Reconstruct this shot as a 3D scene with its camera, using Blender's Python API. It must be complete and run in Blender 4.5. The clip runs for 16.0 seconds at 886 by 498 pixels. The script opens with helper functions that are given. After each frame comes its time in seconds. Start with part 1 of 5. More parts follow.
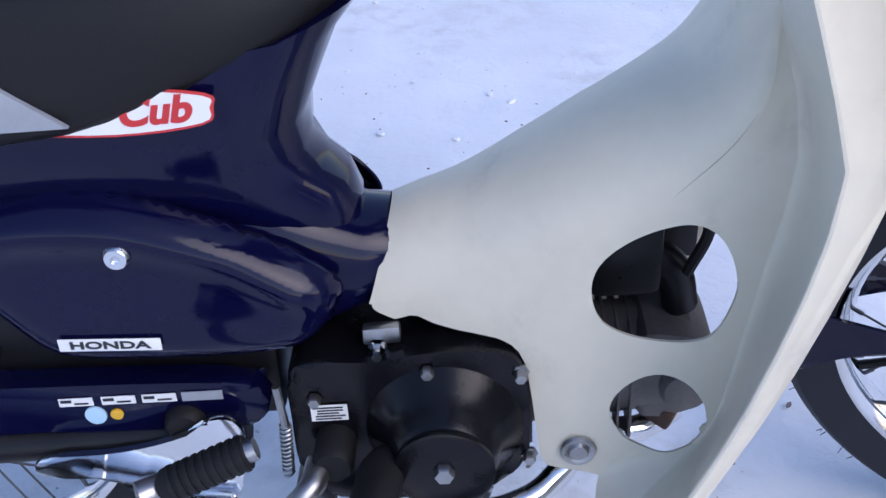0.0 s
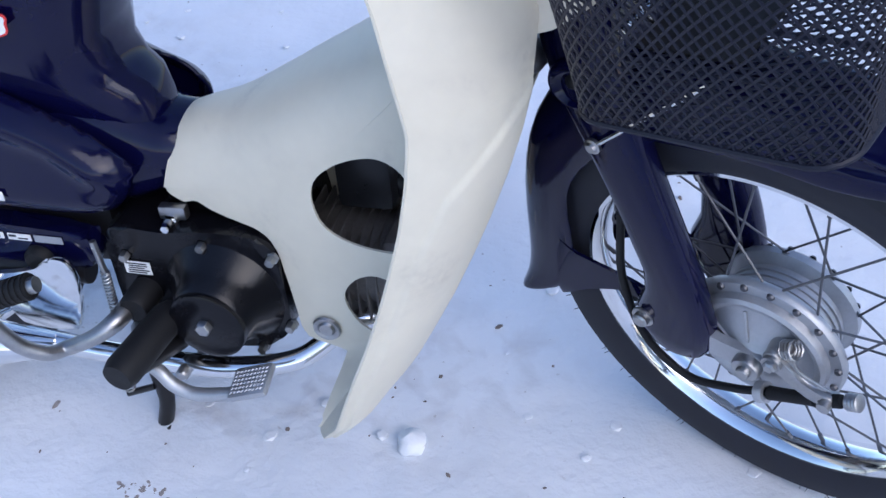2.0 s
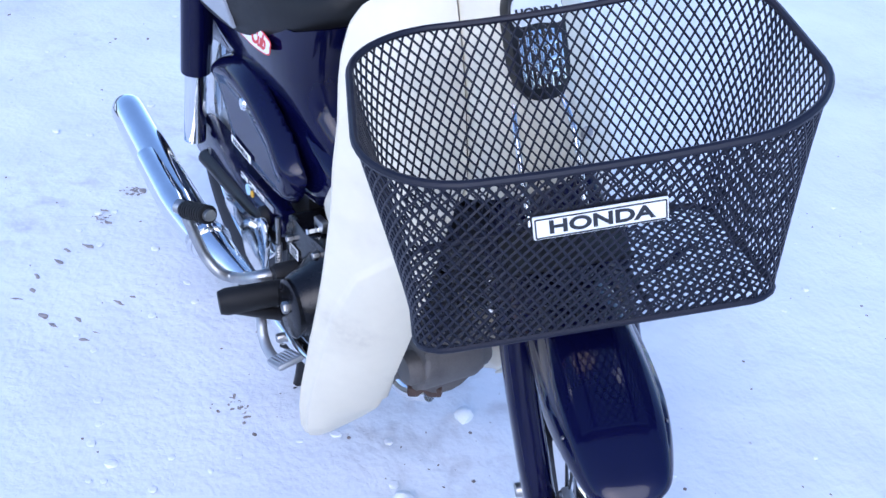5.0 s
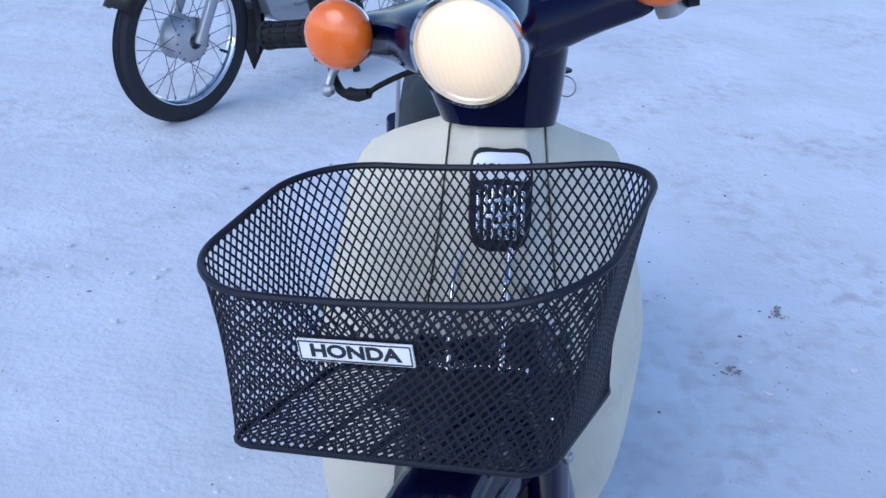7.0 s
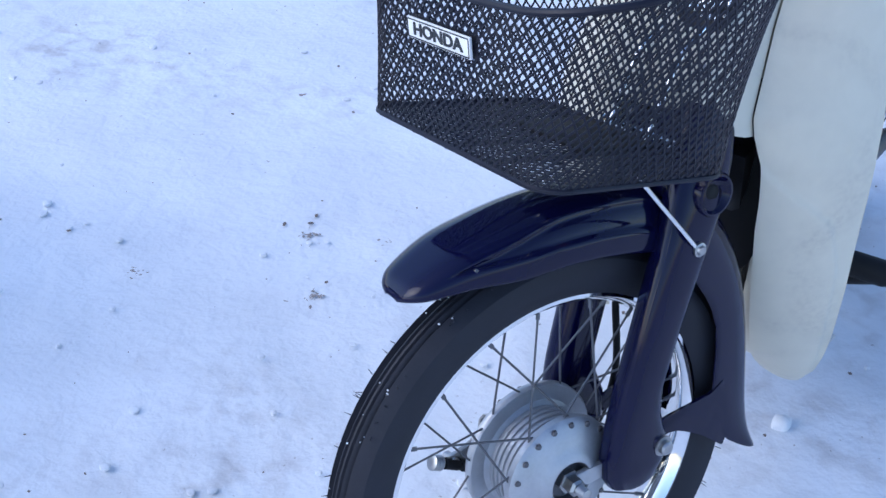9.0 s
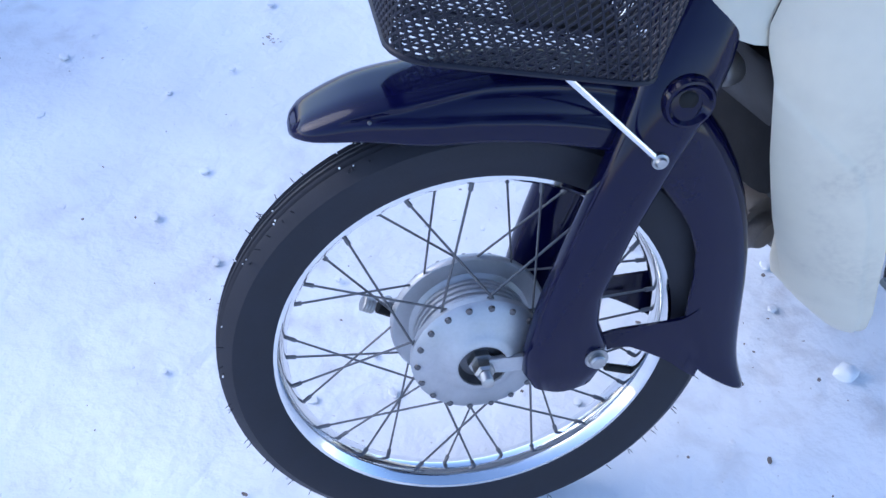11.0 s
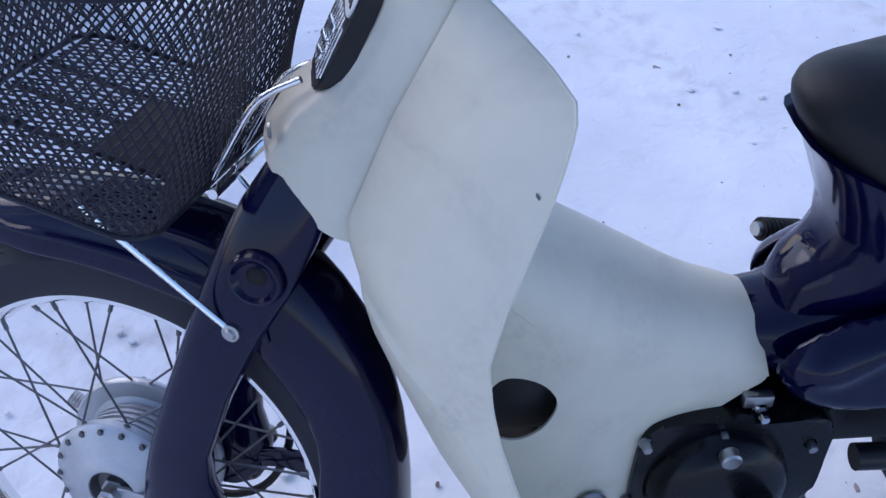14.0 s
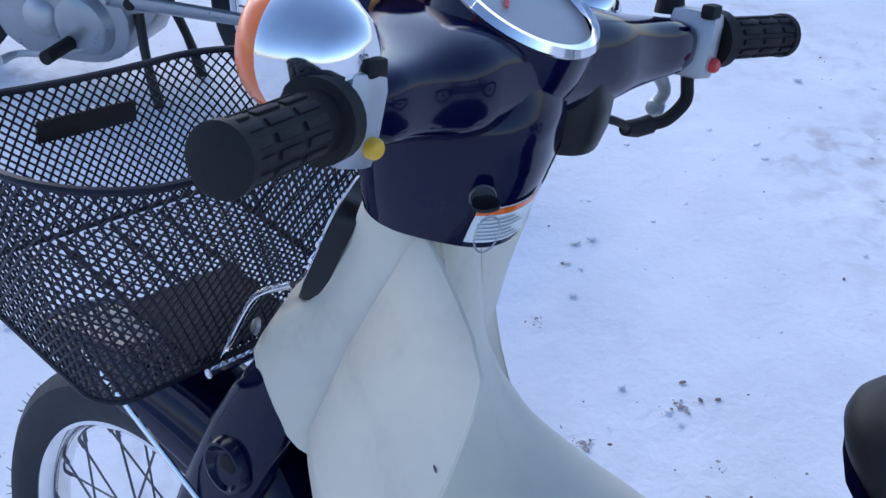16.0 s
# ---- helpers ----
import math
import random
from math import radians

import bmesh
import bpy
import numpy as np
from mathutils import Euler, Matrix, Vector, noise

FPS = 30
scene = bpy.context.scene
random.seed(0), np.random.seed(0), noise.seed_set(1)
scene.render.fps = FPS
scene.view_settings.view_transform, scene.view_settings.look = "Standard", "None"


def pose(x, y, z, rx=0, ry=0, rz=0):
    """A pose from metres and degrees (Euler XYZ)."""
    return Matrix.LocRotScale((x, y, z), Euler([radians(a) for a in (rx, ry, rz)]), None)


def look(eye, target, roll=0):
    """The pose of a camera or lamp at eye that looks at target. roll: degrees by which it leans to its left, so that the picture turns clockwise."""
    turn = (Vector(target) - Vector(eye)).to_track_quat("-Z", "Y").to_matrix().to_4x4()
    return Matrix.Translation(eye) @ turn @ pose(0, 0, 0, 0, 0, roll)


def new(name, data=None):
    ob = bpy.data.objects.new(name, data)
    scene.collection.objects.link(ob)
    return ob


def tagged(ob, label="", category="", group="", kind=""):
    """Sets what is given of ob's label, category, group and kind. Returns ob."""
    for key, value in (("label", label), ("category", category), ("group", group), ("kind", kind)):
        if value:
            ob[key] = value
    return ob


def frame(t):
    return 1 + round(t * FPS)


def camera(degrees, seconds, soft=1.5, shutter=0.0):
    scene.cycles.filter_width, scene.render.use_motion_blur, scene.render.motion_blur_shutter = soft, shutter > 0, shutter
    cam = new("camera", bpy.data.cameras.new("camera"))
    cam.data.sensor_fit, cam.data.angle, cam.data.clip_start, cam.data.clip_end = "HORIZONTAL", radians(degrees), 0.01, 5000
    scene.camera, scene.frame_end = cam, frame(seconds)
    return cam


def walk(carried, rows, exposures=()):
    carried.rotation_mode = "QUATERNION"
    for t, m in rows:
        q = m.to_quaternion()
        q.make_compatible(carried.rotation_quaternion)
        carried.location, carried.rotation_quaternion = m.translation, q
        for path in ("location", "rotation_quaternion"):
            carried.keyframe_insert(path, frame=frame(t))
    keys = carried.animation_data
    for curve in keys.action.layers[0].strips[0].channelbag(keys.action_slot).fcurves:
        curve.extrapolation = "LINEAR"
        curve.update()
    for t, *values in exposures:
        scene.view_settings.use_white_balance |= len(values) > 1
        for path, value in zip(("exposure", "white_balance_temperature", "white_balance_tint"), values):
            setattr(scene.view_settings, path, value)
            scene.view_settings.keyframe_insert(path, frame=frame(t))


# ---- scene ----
cam = camera(43.1, 16.0)
PATH = [
    (0, (-0.498, -0.84, 0.985), (-0.572, 0.821, -0.127), -2.6),
    (0.5, (-0.383, -0.921, 0.987), (-0.628, 0.725, -0.122), -5.7),
    (1, (-0.254, -0.912, 1.047), (-0.611, 0.607, -0.204), -6.4),
    (1.5, (-0.141, -0.897, 1.099), (-0.541, 0.555, -0.217), -5.2),
    (2, (0.006, -0.913, 1.124), (-0.481, 0.542, -0.158), -4.5),
    (2.5, (0.178, -0.913, 1.116), (-0.435, 0.537, -0.118), -3.8),
    (3, (0.309, -0.893, 1.099), (-0.412, 0.535, -0.102), -1.9),
    (3.5, (0.414, -0.84, 1.104), (-0.493, 0.482, -0.091), 0.0),
    (4, (0.499, -0.777, 1.147), (-0.602, 0.39, -0.048), 0.2),
    (4.5, (0.636, -0.71, 1.188), (-0.674, 0.299, 0.062), 2.0),
    (5, (0.729, -0.633, 1.239), (-0.729, 0.235, 0.179), 4.2),
    (5.2, (0.734, -0.581, 1.26), (-0.77, 0.22, 0.213), 4.3),
    (7.3, (0.946, -0.038, 1.294), (-0.831, -0.068, 0.377), 3.5),
    (7.5, (0.93, 0.006, 1.279), (-0.823, -0.097, 0.322), 4.0),
    (8, (0.94, 0.119, 1.273), (-0.728, -0.195, 0.214), 4.2),
    (8.5, (0.942, 0.243, 1.257), (-0.612, -0.354, 0.15), 3.9),
    (9, (0.944, 0.383, 1.238), (-0.449, -0.477, 0.088), 4.3),
    (9.2, (0.927, 0.409, 1.234), (-0.391, -0.516, 0.048), 3.7),
    (11.3, (0.483, 0.621, 1.261), (-0.283, -0.492, -0.213), 4.4),
    (11.5, (0.425, 0.617, 1.238), (-0.321, -0.521, -0.228), 3.9),
    (12, (0.305, 0.633, 1.212), (-0.379, -0.561, -0.239), 2.7),
    (12.5, (0.224, 0.685, 1.221), (-0.382, -0.571, -0.213), 1.7),
    (13, (0.104, 0.796, 1.242), (-0.327, -0.604, -0.119), 0.2),
    (13.5, (-0.026, 0.826, 1.262), (-0.335, -0.624, -0.08), 0.8),
    (14, (-0.158, 0.803, 1.265), (-0.356, -0.687, -0.054), 0.9),
    (14.5, (-0.248, 0.733, 1.278), (-0.3, -0.795, -0.011), 0.5),
    (15, (-0.353, 0.747, 1.298), (-0.185, -0.843, 0.096), -2.0),
    (15.5, (-0.46, 0.768, 1.312), (-0.099, -0.831, 0.166), -3.5),
    (16, (-0.49, 0.682, 1.301), (0.019, -0.886, 0.17), -2.2),
]
EXPOSURES = [(0, 1.1, 6100, 20), (0.5, 0.65, 5900, 20), (1.0, 0.85, 5950, 20), (2.0, 1.07, 5900, 16), (3.0, 1.40, 5850, 14), (3.5, 1.45, 5720, 12), (4.0, 1.22, 5500, 15), (4.5, 1.35, 5500, 16), (5.2, 1.42, 5450, 17), (7.3, 0.77, 5450, 12), (8.0, 1.15, 5680, 12), (8.5, 1.44, 5700, 12), (9.0, 1.15, 5600, 13), (11.3, 1.6, 5600, 16), (12.0, 2.03, 6020, 20), (12.5, 2.02, 6080, 21), (13.5, 1.4, 6000, 20), (14.0, 1.0, 5800, 20), (14.5, 0.75, 5850, 20), (15.0, 0.45, 5700, 20), (15.5, 0.63, 5600, 18), (16, 0.95, 5650, 15)]
walk(cam, [(t, look(eye, target, roll)) for t, eye, target, roll in PATH], EXPOSURES)

# ---- light: an open snowy yard under a pale winter sky, low soft sun ----
world = bpy.data.worlds.new("winter_sky")
scene.world = world
world.use_nodes = True
wn = world.node_tree.nodes
sky = wn.new("ShaderNodeTexSky")
sky.sky_type = "NISHITA"
sky.sun_disc = False
sky.sun_elevation, sky.sun_rotation = radians(38), radians(131)
sky.air_density, sky.dust_density, sky.ozone_density = 1.0, 1.0, 1.5
wn["Background"].inputs[1].default_value = 0.12
world.node_tree.links.new(sky.outputs[0], wn["Background"].inputs[0])
sun = new("sun", bpy.data.lights.new("sun", "SUN"))
sun.data.energy, sun.data.angle, sun.data.color = 0.55, radians(45), (1.0, 0.95, 0.88)
sun.matrix_world = look((4.0, -3.5, 4.15), (0, 0, 0))


# ---- materials ----
def mat(name, color, rough=0.5, metal=0.0, vary=0.0, vscale=30.0, bump=0.0, bscale=400.0, coat=0.0, emit=0.0, rvar=0.0):
    """A surface with colour variation at two sizes, uneven gloss and fine relief."""
    m = bpy.data.materials.new(name)
    m.use_nodes = True
    n, l = m.node_tree.nodes, m.node_tree.links
    b = n["Principled BSDF"]
    b.inputs["Base Color"].default_value = (*color, 1)
    b.inputs["Roughness"].default_value, b.inputs["Metallic"].default_value = rough, metal
    b.inputs["Coat Weight"].default_value, b.inputs["Coat Roughness"].default_value = coat, 0.06
    if emit:
        b.inputs["Emission Color"].default_value, b.inputs["Emission Strength"].default_value = (*color, 1), emit
    geo = n.new("ShaderNodeTexCoord")
    if vary or rvar:
        big, small = n.new("ShaderNodeTexNoise"), n.new("ShaderNodeTexNoise")
        big.inputs["Scale"].default_value, small.inputs["Scale"].default_value = vscale, vscale * 9
        big.inputs["Detail"].default_value = small.inputs["Detail"].default_value = 4
        add = n.new("ShaderNodeMath")
        add.operation = "MULTIPLY_ADD"
        add.inputs[1].default_value = 0.45
        l.new(geo.outputs["Object"], big.inputs["Vector"])
        l.new(geo.outputs["Object"], small.inputs["Vector"])
        l.new(small.outputs["Fac"], add.inputs[0])
        l.new(big.outputs["Fac"], add.inputs[2])
        if vary:
            ramp = n.new("ShaderNodeMapRange")
            ramp.inputs[1].default_value, ramp.inputs[2].default_value = 0.4, 1.05
            ramp.inputs[3].default_value, ramp.inputs[4].default_value = 1 - vary, 1 + vary * 0.6
            mul = n.new("ShaderNodeVectorMath")
            mul.operation = "SCALE"
            mul.inputs[0].default_value = color
            l.new(add.outputs[0], ramp.inputs[0])
            l.new(ramp.outputs[0], mul.inputs["Scale"])
            l.new(mul.outputs[0], b.inputs["Base Color"])
        if rvar:
            rr = n.new("ShaderNodeMapRange")
            rr.inputs[1].default_value, rr.inputs[2].default_value = 0.4, 1.05
            rr.inputs[3].default_value, rr.inputs[4].default_value = max(0.02, rough - rvar), rough + rvar
            l.new(add.outputs[0], rr.inputs[0])
            l.new(rr.outputs[0], b.inputs["Roughness"])
    if bump:
        tex, bp = n.new("ShaderNodeTexNoise"), n.new("ShaderNodeBump")
        tex.inputs["Scale"].default_value, tex.inputs["Detail"].default_value = bscale, 5
        bp.inputs["Strength"].default_value, bp.inputs["Distance"].default_value = bump, 0.002
        l.new(geo.outputs["Object"], tex.inputs["Vector"])
        l.new(tex.outputs["Fac"], bp.inputs["Height"])
        l.new(bp.outputs["Normal"], b.inputs["Normal"])
    return m


NAVY = mat("navy_paint", (0.0027, 0.0029, 0.025), 0.09, 0.0, 0.12, 25, 0.015, 300, 0.10, rvar=0.04)
NAVY.node_tree.nodes["Principled BSDF"].inputs["Specular IOR Level"].default_value = 0.25
CREAM = mat("cream_plastic", (0.66, 0.615, 0.49), 0.42, 0, 0.07, 7, 0.05, 500, 0.0, rvar=0.08)
BLACK = mat("black_paint", (0.012, 0.012, 0.014), 0.35, 0, 0.2, 30, 0.05, 300, rvar=0.1)
ENGINE = mat("black_engine_paint", (0.0045, 0.0045, 0.0065), 0.22, 0.0, 0.25, 30, 0.08, 350, rvar=0.12)
CYLINDER = mat("greyish_cast_metal", (0.16, 0.15, 0.145), 0.6, 0.4, 0.35, 30, 0.2, 300, rvar=0.1)
RUBBER = mat("rubber", (0.008, 0.008, 0.009), 0.62, 0, 0.25, 40, 0.1, 400, rvar=0.1)
TYRE = mat("tyre_rubber", (0.021, 0.022, 0.030), 0.6, 0, 0.3, 30, 0.1, 350, rvar=0.1)
VINYL = mat("seat_vinyl", (0.008, 0.008, 0.009), 0.5, 0, 0.2, 20, 0.15, 700, rvar=0.08)
CHROME = mat("chrome", (0.78, 0.79, 0.80), 0.09, 1.0, 0.06, 20, 0.0, rvar=0.05)
STEEL = mat("dull_steel", (0.42, 0.42, 0.42), 0.38, 1.0, 0.25, 60, 0.05, 400, rvar=0.12)
ALLOY = mat("cast_aluminium", (0.46, 0.47, 0.49), 0.46, 0.75, 0.18, 30, 0.1, 500, rvar=0.1)
BASKET = mat("black_coated_wire", (0.009, 0.010, 0.020), 0.45, 0, 0.15, 40, rvar=0.1)
GREYPLATE = mat("grey_painted_metal", (0.33, 0.35, 0.38), 0.45, 0.2, 0.12, 30, rvar=0.1)
PLATE = mat("bright_brushed_plate", (0.80, 0.81, 0.82), 0.3, 0.3, 0.05, 30, rvar=0.05)
WHITE = mat("white_label", (0.78, 0.78, 0.76), 0.45)
RED = mat("red_print", (0.55, 0.03, 0.03), 0.45)
DARK = mat("dark_print", (0.015, 0.017, 0.022), 0.45)
ORANGE = mat("orange_lens", (0.85, 0.16, 0.01), 0.15, 0, 0.1, 60, coat=0.6)
YELLOW = mat("yellow_plastic", (0.75, 0.42, 0.03), 0.4)
PALEBLUE = mat("pale_blue_sticker", (0.45, 0.66, 0.8), 0.4)
SPOKE = mat("dull_dark_steel", (0.14, 0.14, 0.15), 0.45, 0.8, 0.3, 60, rvar=0.1)
RUST = mat("rusty_steel", (0.09, 0.055, 0.042), 0.75, 0.3, 0.4, 60, 0.2, 400)

for dull in (RUBBER, VINYL, TYRE, BLACK, BASKET, ENGINE):
    dull.node_tree.nodes["Principled BSDF"].inputs["Specular IOR Level"].default_value = 0.28


def scuffed(m, tint, scale):
    """Faint smudges with their own shape over a finished surface."""
    n, l = m.node_tree.nodes, m.node_tree.links
    b = n["Principled BSDF"]
    src = b.inputs["Base Color"].links[0].from_socket
    co, a, c = n.new("ShaderNodeTexCoord"), n.new("ShaderNodeTexNoise"), n.new("ShaderNodeTexNoise")
    a.inputs["Scale"].default_value, a.inputs["Detail"].default_value, a.inputs["Distortion"].default_value = scale, 5, 0.8
    c.inputs["Scale"].default_value, c.inputs["Detail"].default_value = scale * 14, 3
    l.new(co.outputs["Object"], a.inputs["Vector"])
    l.new(co.outputs["Object"], c.inputs["Vector"])
    r1, r2, mu, mx = n.new("ShaderNodeMapRange"), n.new("ShaderNodeMapRange"), n.new("ShaderNodeMath"), n.new("ShaderNodeMix")
    r1.inputs[1].default_value, r1.inputs[2].default_value, r1.inputs[4].default_value = 0.52, 0.72, 0.45
    r2.inputs[1].default_value, r2.inputs[2].default_value, r2.inputs[3].default_value = 0.35, 0.65, 0.25
    mu.operation, mx.data_type = "MULTIPLY", "RGBA"
    l.new(a.outputs["Fac"], r1.inputs[0])
    l.new(c.outputs["Fac"], r2.inputs[0])
    l.new(r1.outputs[0], mu.inputs[0])
    l.new(r2.outputs[0], mu.inputs[1])
    l.new(mu.outputs[0], mx.inputs[0])
    l.new(src, mx.inputs[6])
    mx.inputs[7].default_value = (*tint, 1)
    l.new(mx.outputs[2], b.inputs["Base Color"])


scuffed(CREAM, (0.42, 0.385, 0.32), 9)


def snow_material():
    m = bpy.data.materials.new("trodden_snow")
    m.use_nodes = True
    n, l = m.node_tree.nodes, m.node_tree.links
    b = n["Principled BSDF"]
    b.inputs["Roughness"].default_value = 0.75
    b.inputs["Specular IOR Level"].default_value = 0.25
    co = n.new("ShaderNodeTexCoord")

    def noise_tex(scale, detail=5, dist=0.0):
        t = n.new("ShaderNodeTexNoise")
        t.inputs["Scale"].default_value, t.inputs["Detail"].default_value, t.inputs["Distortion"].default_value = scale, detail, dist
        l.new(co.outputs["Object"], t.inputs["Vector"])
        return t.outputs["Fac"]

    def remap(src, a, b2, c, d):
        r = n.new("ShaderNodeMapRange")
        r.inputs[1].default_value, r.inputs[2].default_value, r.inputs[3].default_value, r.inputs[4].default_value = a, b2, c, d
        l.new(src, r.inputs[0])
        return r.outputs[0]

    def calc(op, a, b2):
        x = n.new("ShaderNodeMath")
        x.operation = op
        for i, v in enumerate((a, b2)):
            if hasattr(v, "links") or hasattr(v, "is_linked"):
                l.new(v, x.inputs[i])
            else:
                x.inputs[i].default_value = v
        return x.outputs[0]

    # packed paths and faint dirty patches, then small specks of grit
    dirt = calc("MULTIPLY", remap(noise_tex(1.6, 4, 0.6), 0.46, 0.70, 0, 1), remap(noise_tex(18, 7, 0.4), 0.46, 0.68, 0, 1))
    specks = calc("MULTIPLY", remap(noise_tex(75, 3), 0.70, 0.76, 0, 1), remap(noise_tex(2.1, 3), 0.42, 0.65, 0, 1))
    fac = calc("MINIMUM", calc("ADD", calc("MULTIPLY", dirt, 0.36), calc("MULTIPLY", specks, 0.85)), 0.9)
    tone = remap(noise_tex(3.0, 5), 0.3, 0.7, 0.86, 1.0)
    mix = n.new("ShaderNodeMix")
    mix.data_type = "RGBA"
    mix.inputs[6].default_value, mix.inputs[7].default_value = (0.79, 0.81, 0.84, 1), (0.20, 0.14, 0.11, 1)
    l.new(fac, mix.inputs[0])
    sc = n.new("ShaderNodeVectorMath")
    sc.operation = "SCALE"
    l.new(mix.outputs[2], sc.inputs[0])
    l.new(tone, sc.inputs["Scale"])
    l.new(sc.outputs[0], b.inputs["Base Color"])
    h = calc("ADD", calc("MULTIPLY", noise_tex(14, 6, 0.3), 1.0), calc("MULTIPLY", noise_tex(70, 5), 0.35))
    bp = n.new("ShaderNodeBump")
    bp.inputs["Strength"].default_value, bp.inputs["Distance"].default_value = 0.29, 0.03
    l.new(h, bp.inputs["Height"])
    l.new(bp.outputs["Normal"], b.inputs["Normal"])
    return m


SNOW = snow_material()


# ---- mesh helpers ----
# the body's drawing is a little long and its tail sits low; parts in BODY_FRAME are laid out by this map
def laid(p):
    x, y, z = p
    tail = min(1.0, max(0.0, (-x - 0.55) / 0.1)) * max(0.0, z - 0.36)
    rear = max(0.0, -x - 0.5)
    return Vector((-0.035 + 0.93 * x - 0.009 * z - 0.055 * min(rear, 0.4), 0.986 * y, 0.017 + 0.0486 * x + z - 0.09 * tail))


BODY_FRAME = set()


def part(name, bm, material, parent, label="", m=None, sharp=40):
    drawn = parent in BODY_FRAME
    if drawn and m is None:
        for v in bm.verts:
            v.co = laid(v.co)
    elif drawn and not parent.type == "EMPTY":
        m = Matrix.Translation(laid(m.translation)) @ m.to_3x3().to_4x4()
    bmesh.ops.recalc_face_normals(bm, faces=bm.faces)
    me = bpy.data.meshes.new(name)
    bm.to_mesh(me)
    bm.free()
    for p in me.polygons:
        p.use_smooth = True
    me.set_sharp_from_angle(angle=radians(sharp))
    me.materials.append(material)
    ob = new(name, me)
    if parent:
        ob.parent = parent
    if m is not None:
        ob.matrix_local = m
    if drawn and m is None:
        BODY_FRAME.add(ob)
    if label:
        ob["label"] = label
    return ob


def crisp(ob):
    """Keeps the rim of a thickened sheet from rounding the shading of its faces."""
    ob.modifiers.new("crisp_rim", "EDGE_SPLIT").split_angle = radians(50)


def shared(name, ob, m, parent):
    """Another piece on the same mesh."""
    o = new(name, ob.data)
    o.parent = parent
    o.matrix_local = m
    return o


def loft(loops, closed=True, cap=True, bm=None):
    bm = bm or bmesh.new()
    rows = [[bm.verts.new(p) for p in loop] for loop in loops]
    n = len(rows[0])
    for a, b in zip(rows, rows[1:]):
        for i in range(n if closed else n - 1):
            j = (i + 1) % n
            bm.faces.new((a[i], a[j], b[j], b[i]))
    if cap and closed:
        bm.faces.new(list(reversed(rows[0])))
        bm.faces.new(rows[-1])
    return bm


def curve_pts(pts, steps=6):
    """A smooth line through points (Catmull-Rom)."""
    p = [Vector(q) for q in pts]
    if len(p) < 3:
        return p
    p = [2 * p[0] - p[1], *p, 2 * p[-1] - p[-2]]
    out = []
    for i in range(1, len(p) - 2):
        for k in range(steps):
            t = k / steps
            out.append(0.5 * (2 * p[i] + (p[i + 1] - p[i - 1]) * t + (2 * p[i - 1] - 5 * p[i] + 4 * p[i + 1] - p[i + 2]) * t * t
                              + (3 * p[i] - p[i - 1] - 3 * p[i + 1] + p[i + 2]) * t**3))
    out.append(p[-2])
    return out


def tube(pts, r, segs=12, smooth=6, bm=None, cap=True, flat=1.0):
    """A round bar along a line; r a number or one radius a point."""
    base = [Vector(q) for q in pts]
    line = curve_pts(base, smooth) if smooth else base
    k = len(line)
    rs = [r] * k if not hasattr(r, "__len__") else [float(v) for v in np.interp(np.linspace(0, len(r) - 1, k), range(len(r)), r)]
    loops, side = [], None
    for i, q in enumerate(line):
        d = (line[min(i + 1, k - 1)] - line[max(i - 1, 0)]).normalized()
        if side is None:
            side = d.orthogonal().normalized()
        side = (side - d * side.dot(d)).normalized()
        up = d.cross(side)
        loops.append([q + rs[i] * (math.cos(a) * side + flat * math.sin(a) * up) for a in (2 * math.pi * s / segs for s in range(segs))])
    return loft(loops, True, cap, bm)


def lathe(profile, segs=32, bm=None, axis="y", cap=False):
    """Profile of (radius, along) turned round an axis."""
    loops = []
    for s in range(segs):
        a = 2 * math.pi * s / segs
        c, d = math.cos(a), math.sin(a)
        if axis == "y":
            loops.append([(r * c, h, r * d) for r, h in profile])
        elif axis == "x":
            loops.append([(h, r * c, r * d) for r, h in profile])
        else:
            loops.append([(r * c, r * d, h) for r, h in profile])
    bm = bm or bmesh.new()
    rows = [[bm.verts.new(p) for p in loop] for loop in loops]
    n = len(profile)
    for i in range(segs):
        a, b = rows[i], rows[(i + 1) % segs]
        for j in range(n - 1):
            bm.faces.new((a[j], a[j + 1], b[j + 1], b[j]))
    bmesh.ops.remove_doubles(bm, verts=bm.verts, dist=1e-6)
    return bm


def spring(a, b, r, turns, wire):
    a, b = Vector(a), Vector(b)
    d = (b - a).normalized()
    e = d.orthogonal().normalized()
    f = d.cross(e)
    return tube([a + (b - a) * (k / (turns * 8)) + r * (math.cos(k * math.pi / 4) * e + math.sin(k * math.pi / 4) * f) for k in range(turns * 8 + 1)], wire, 6, 0)


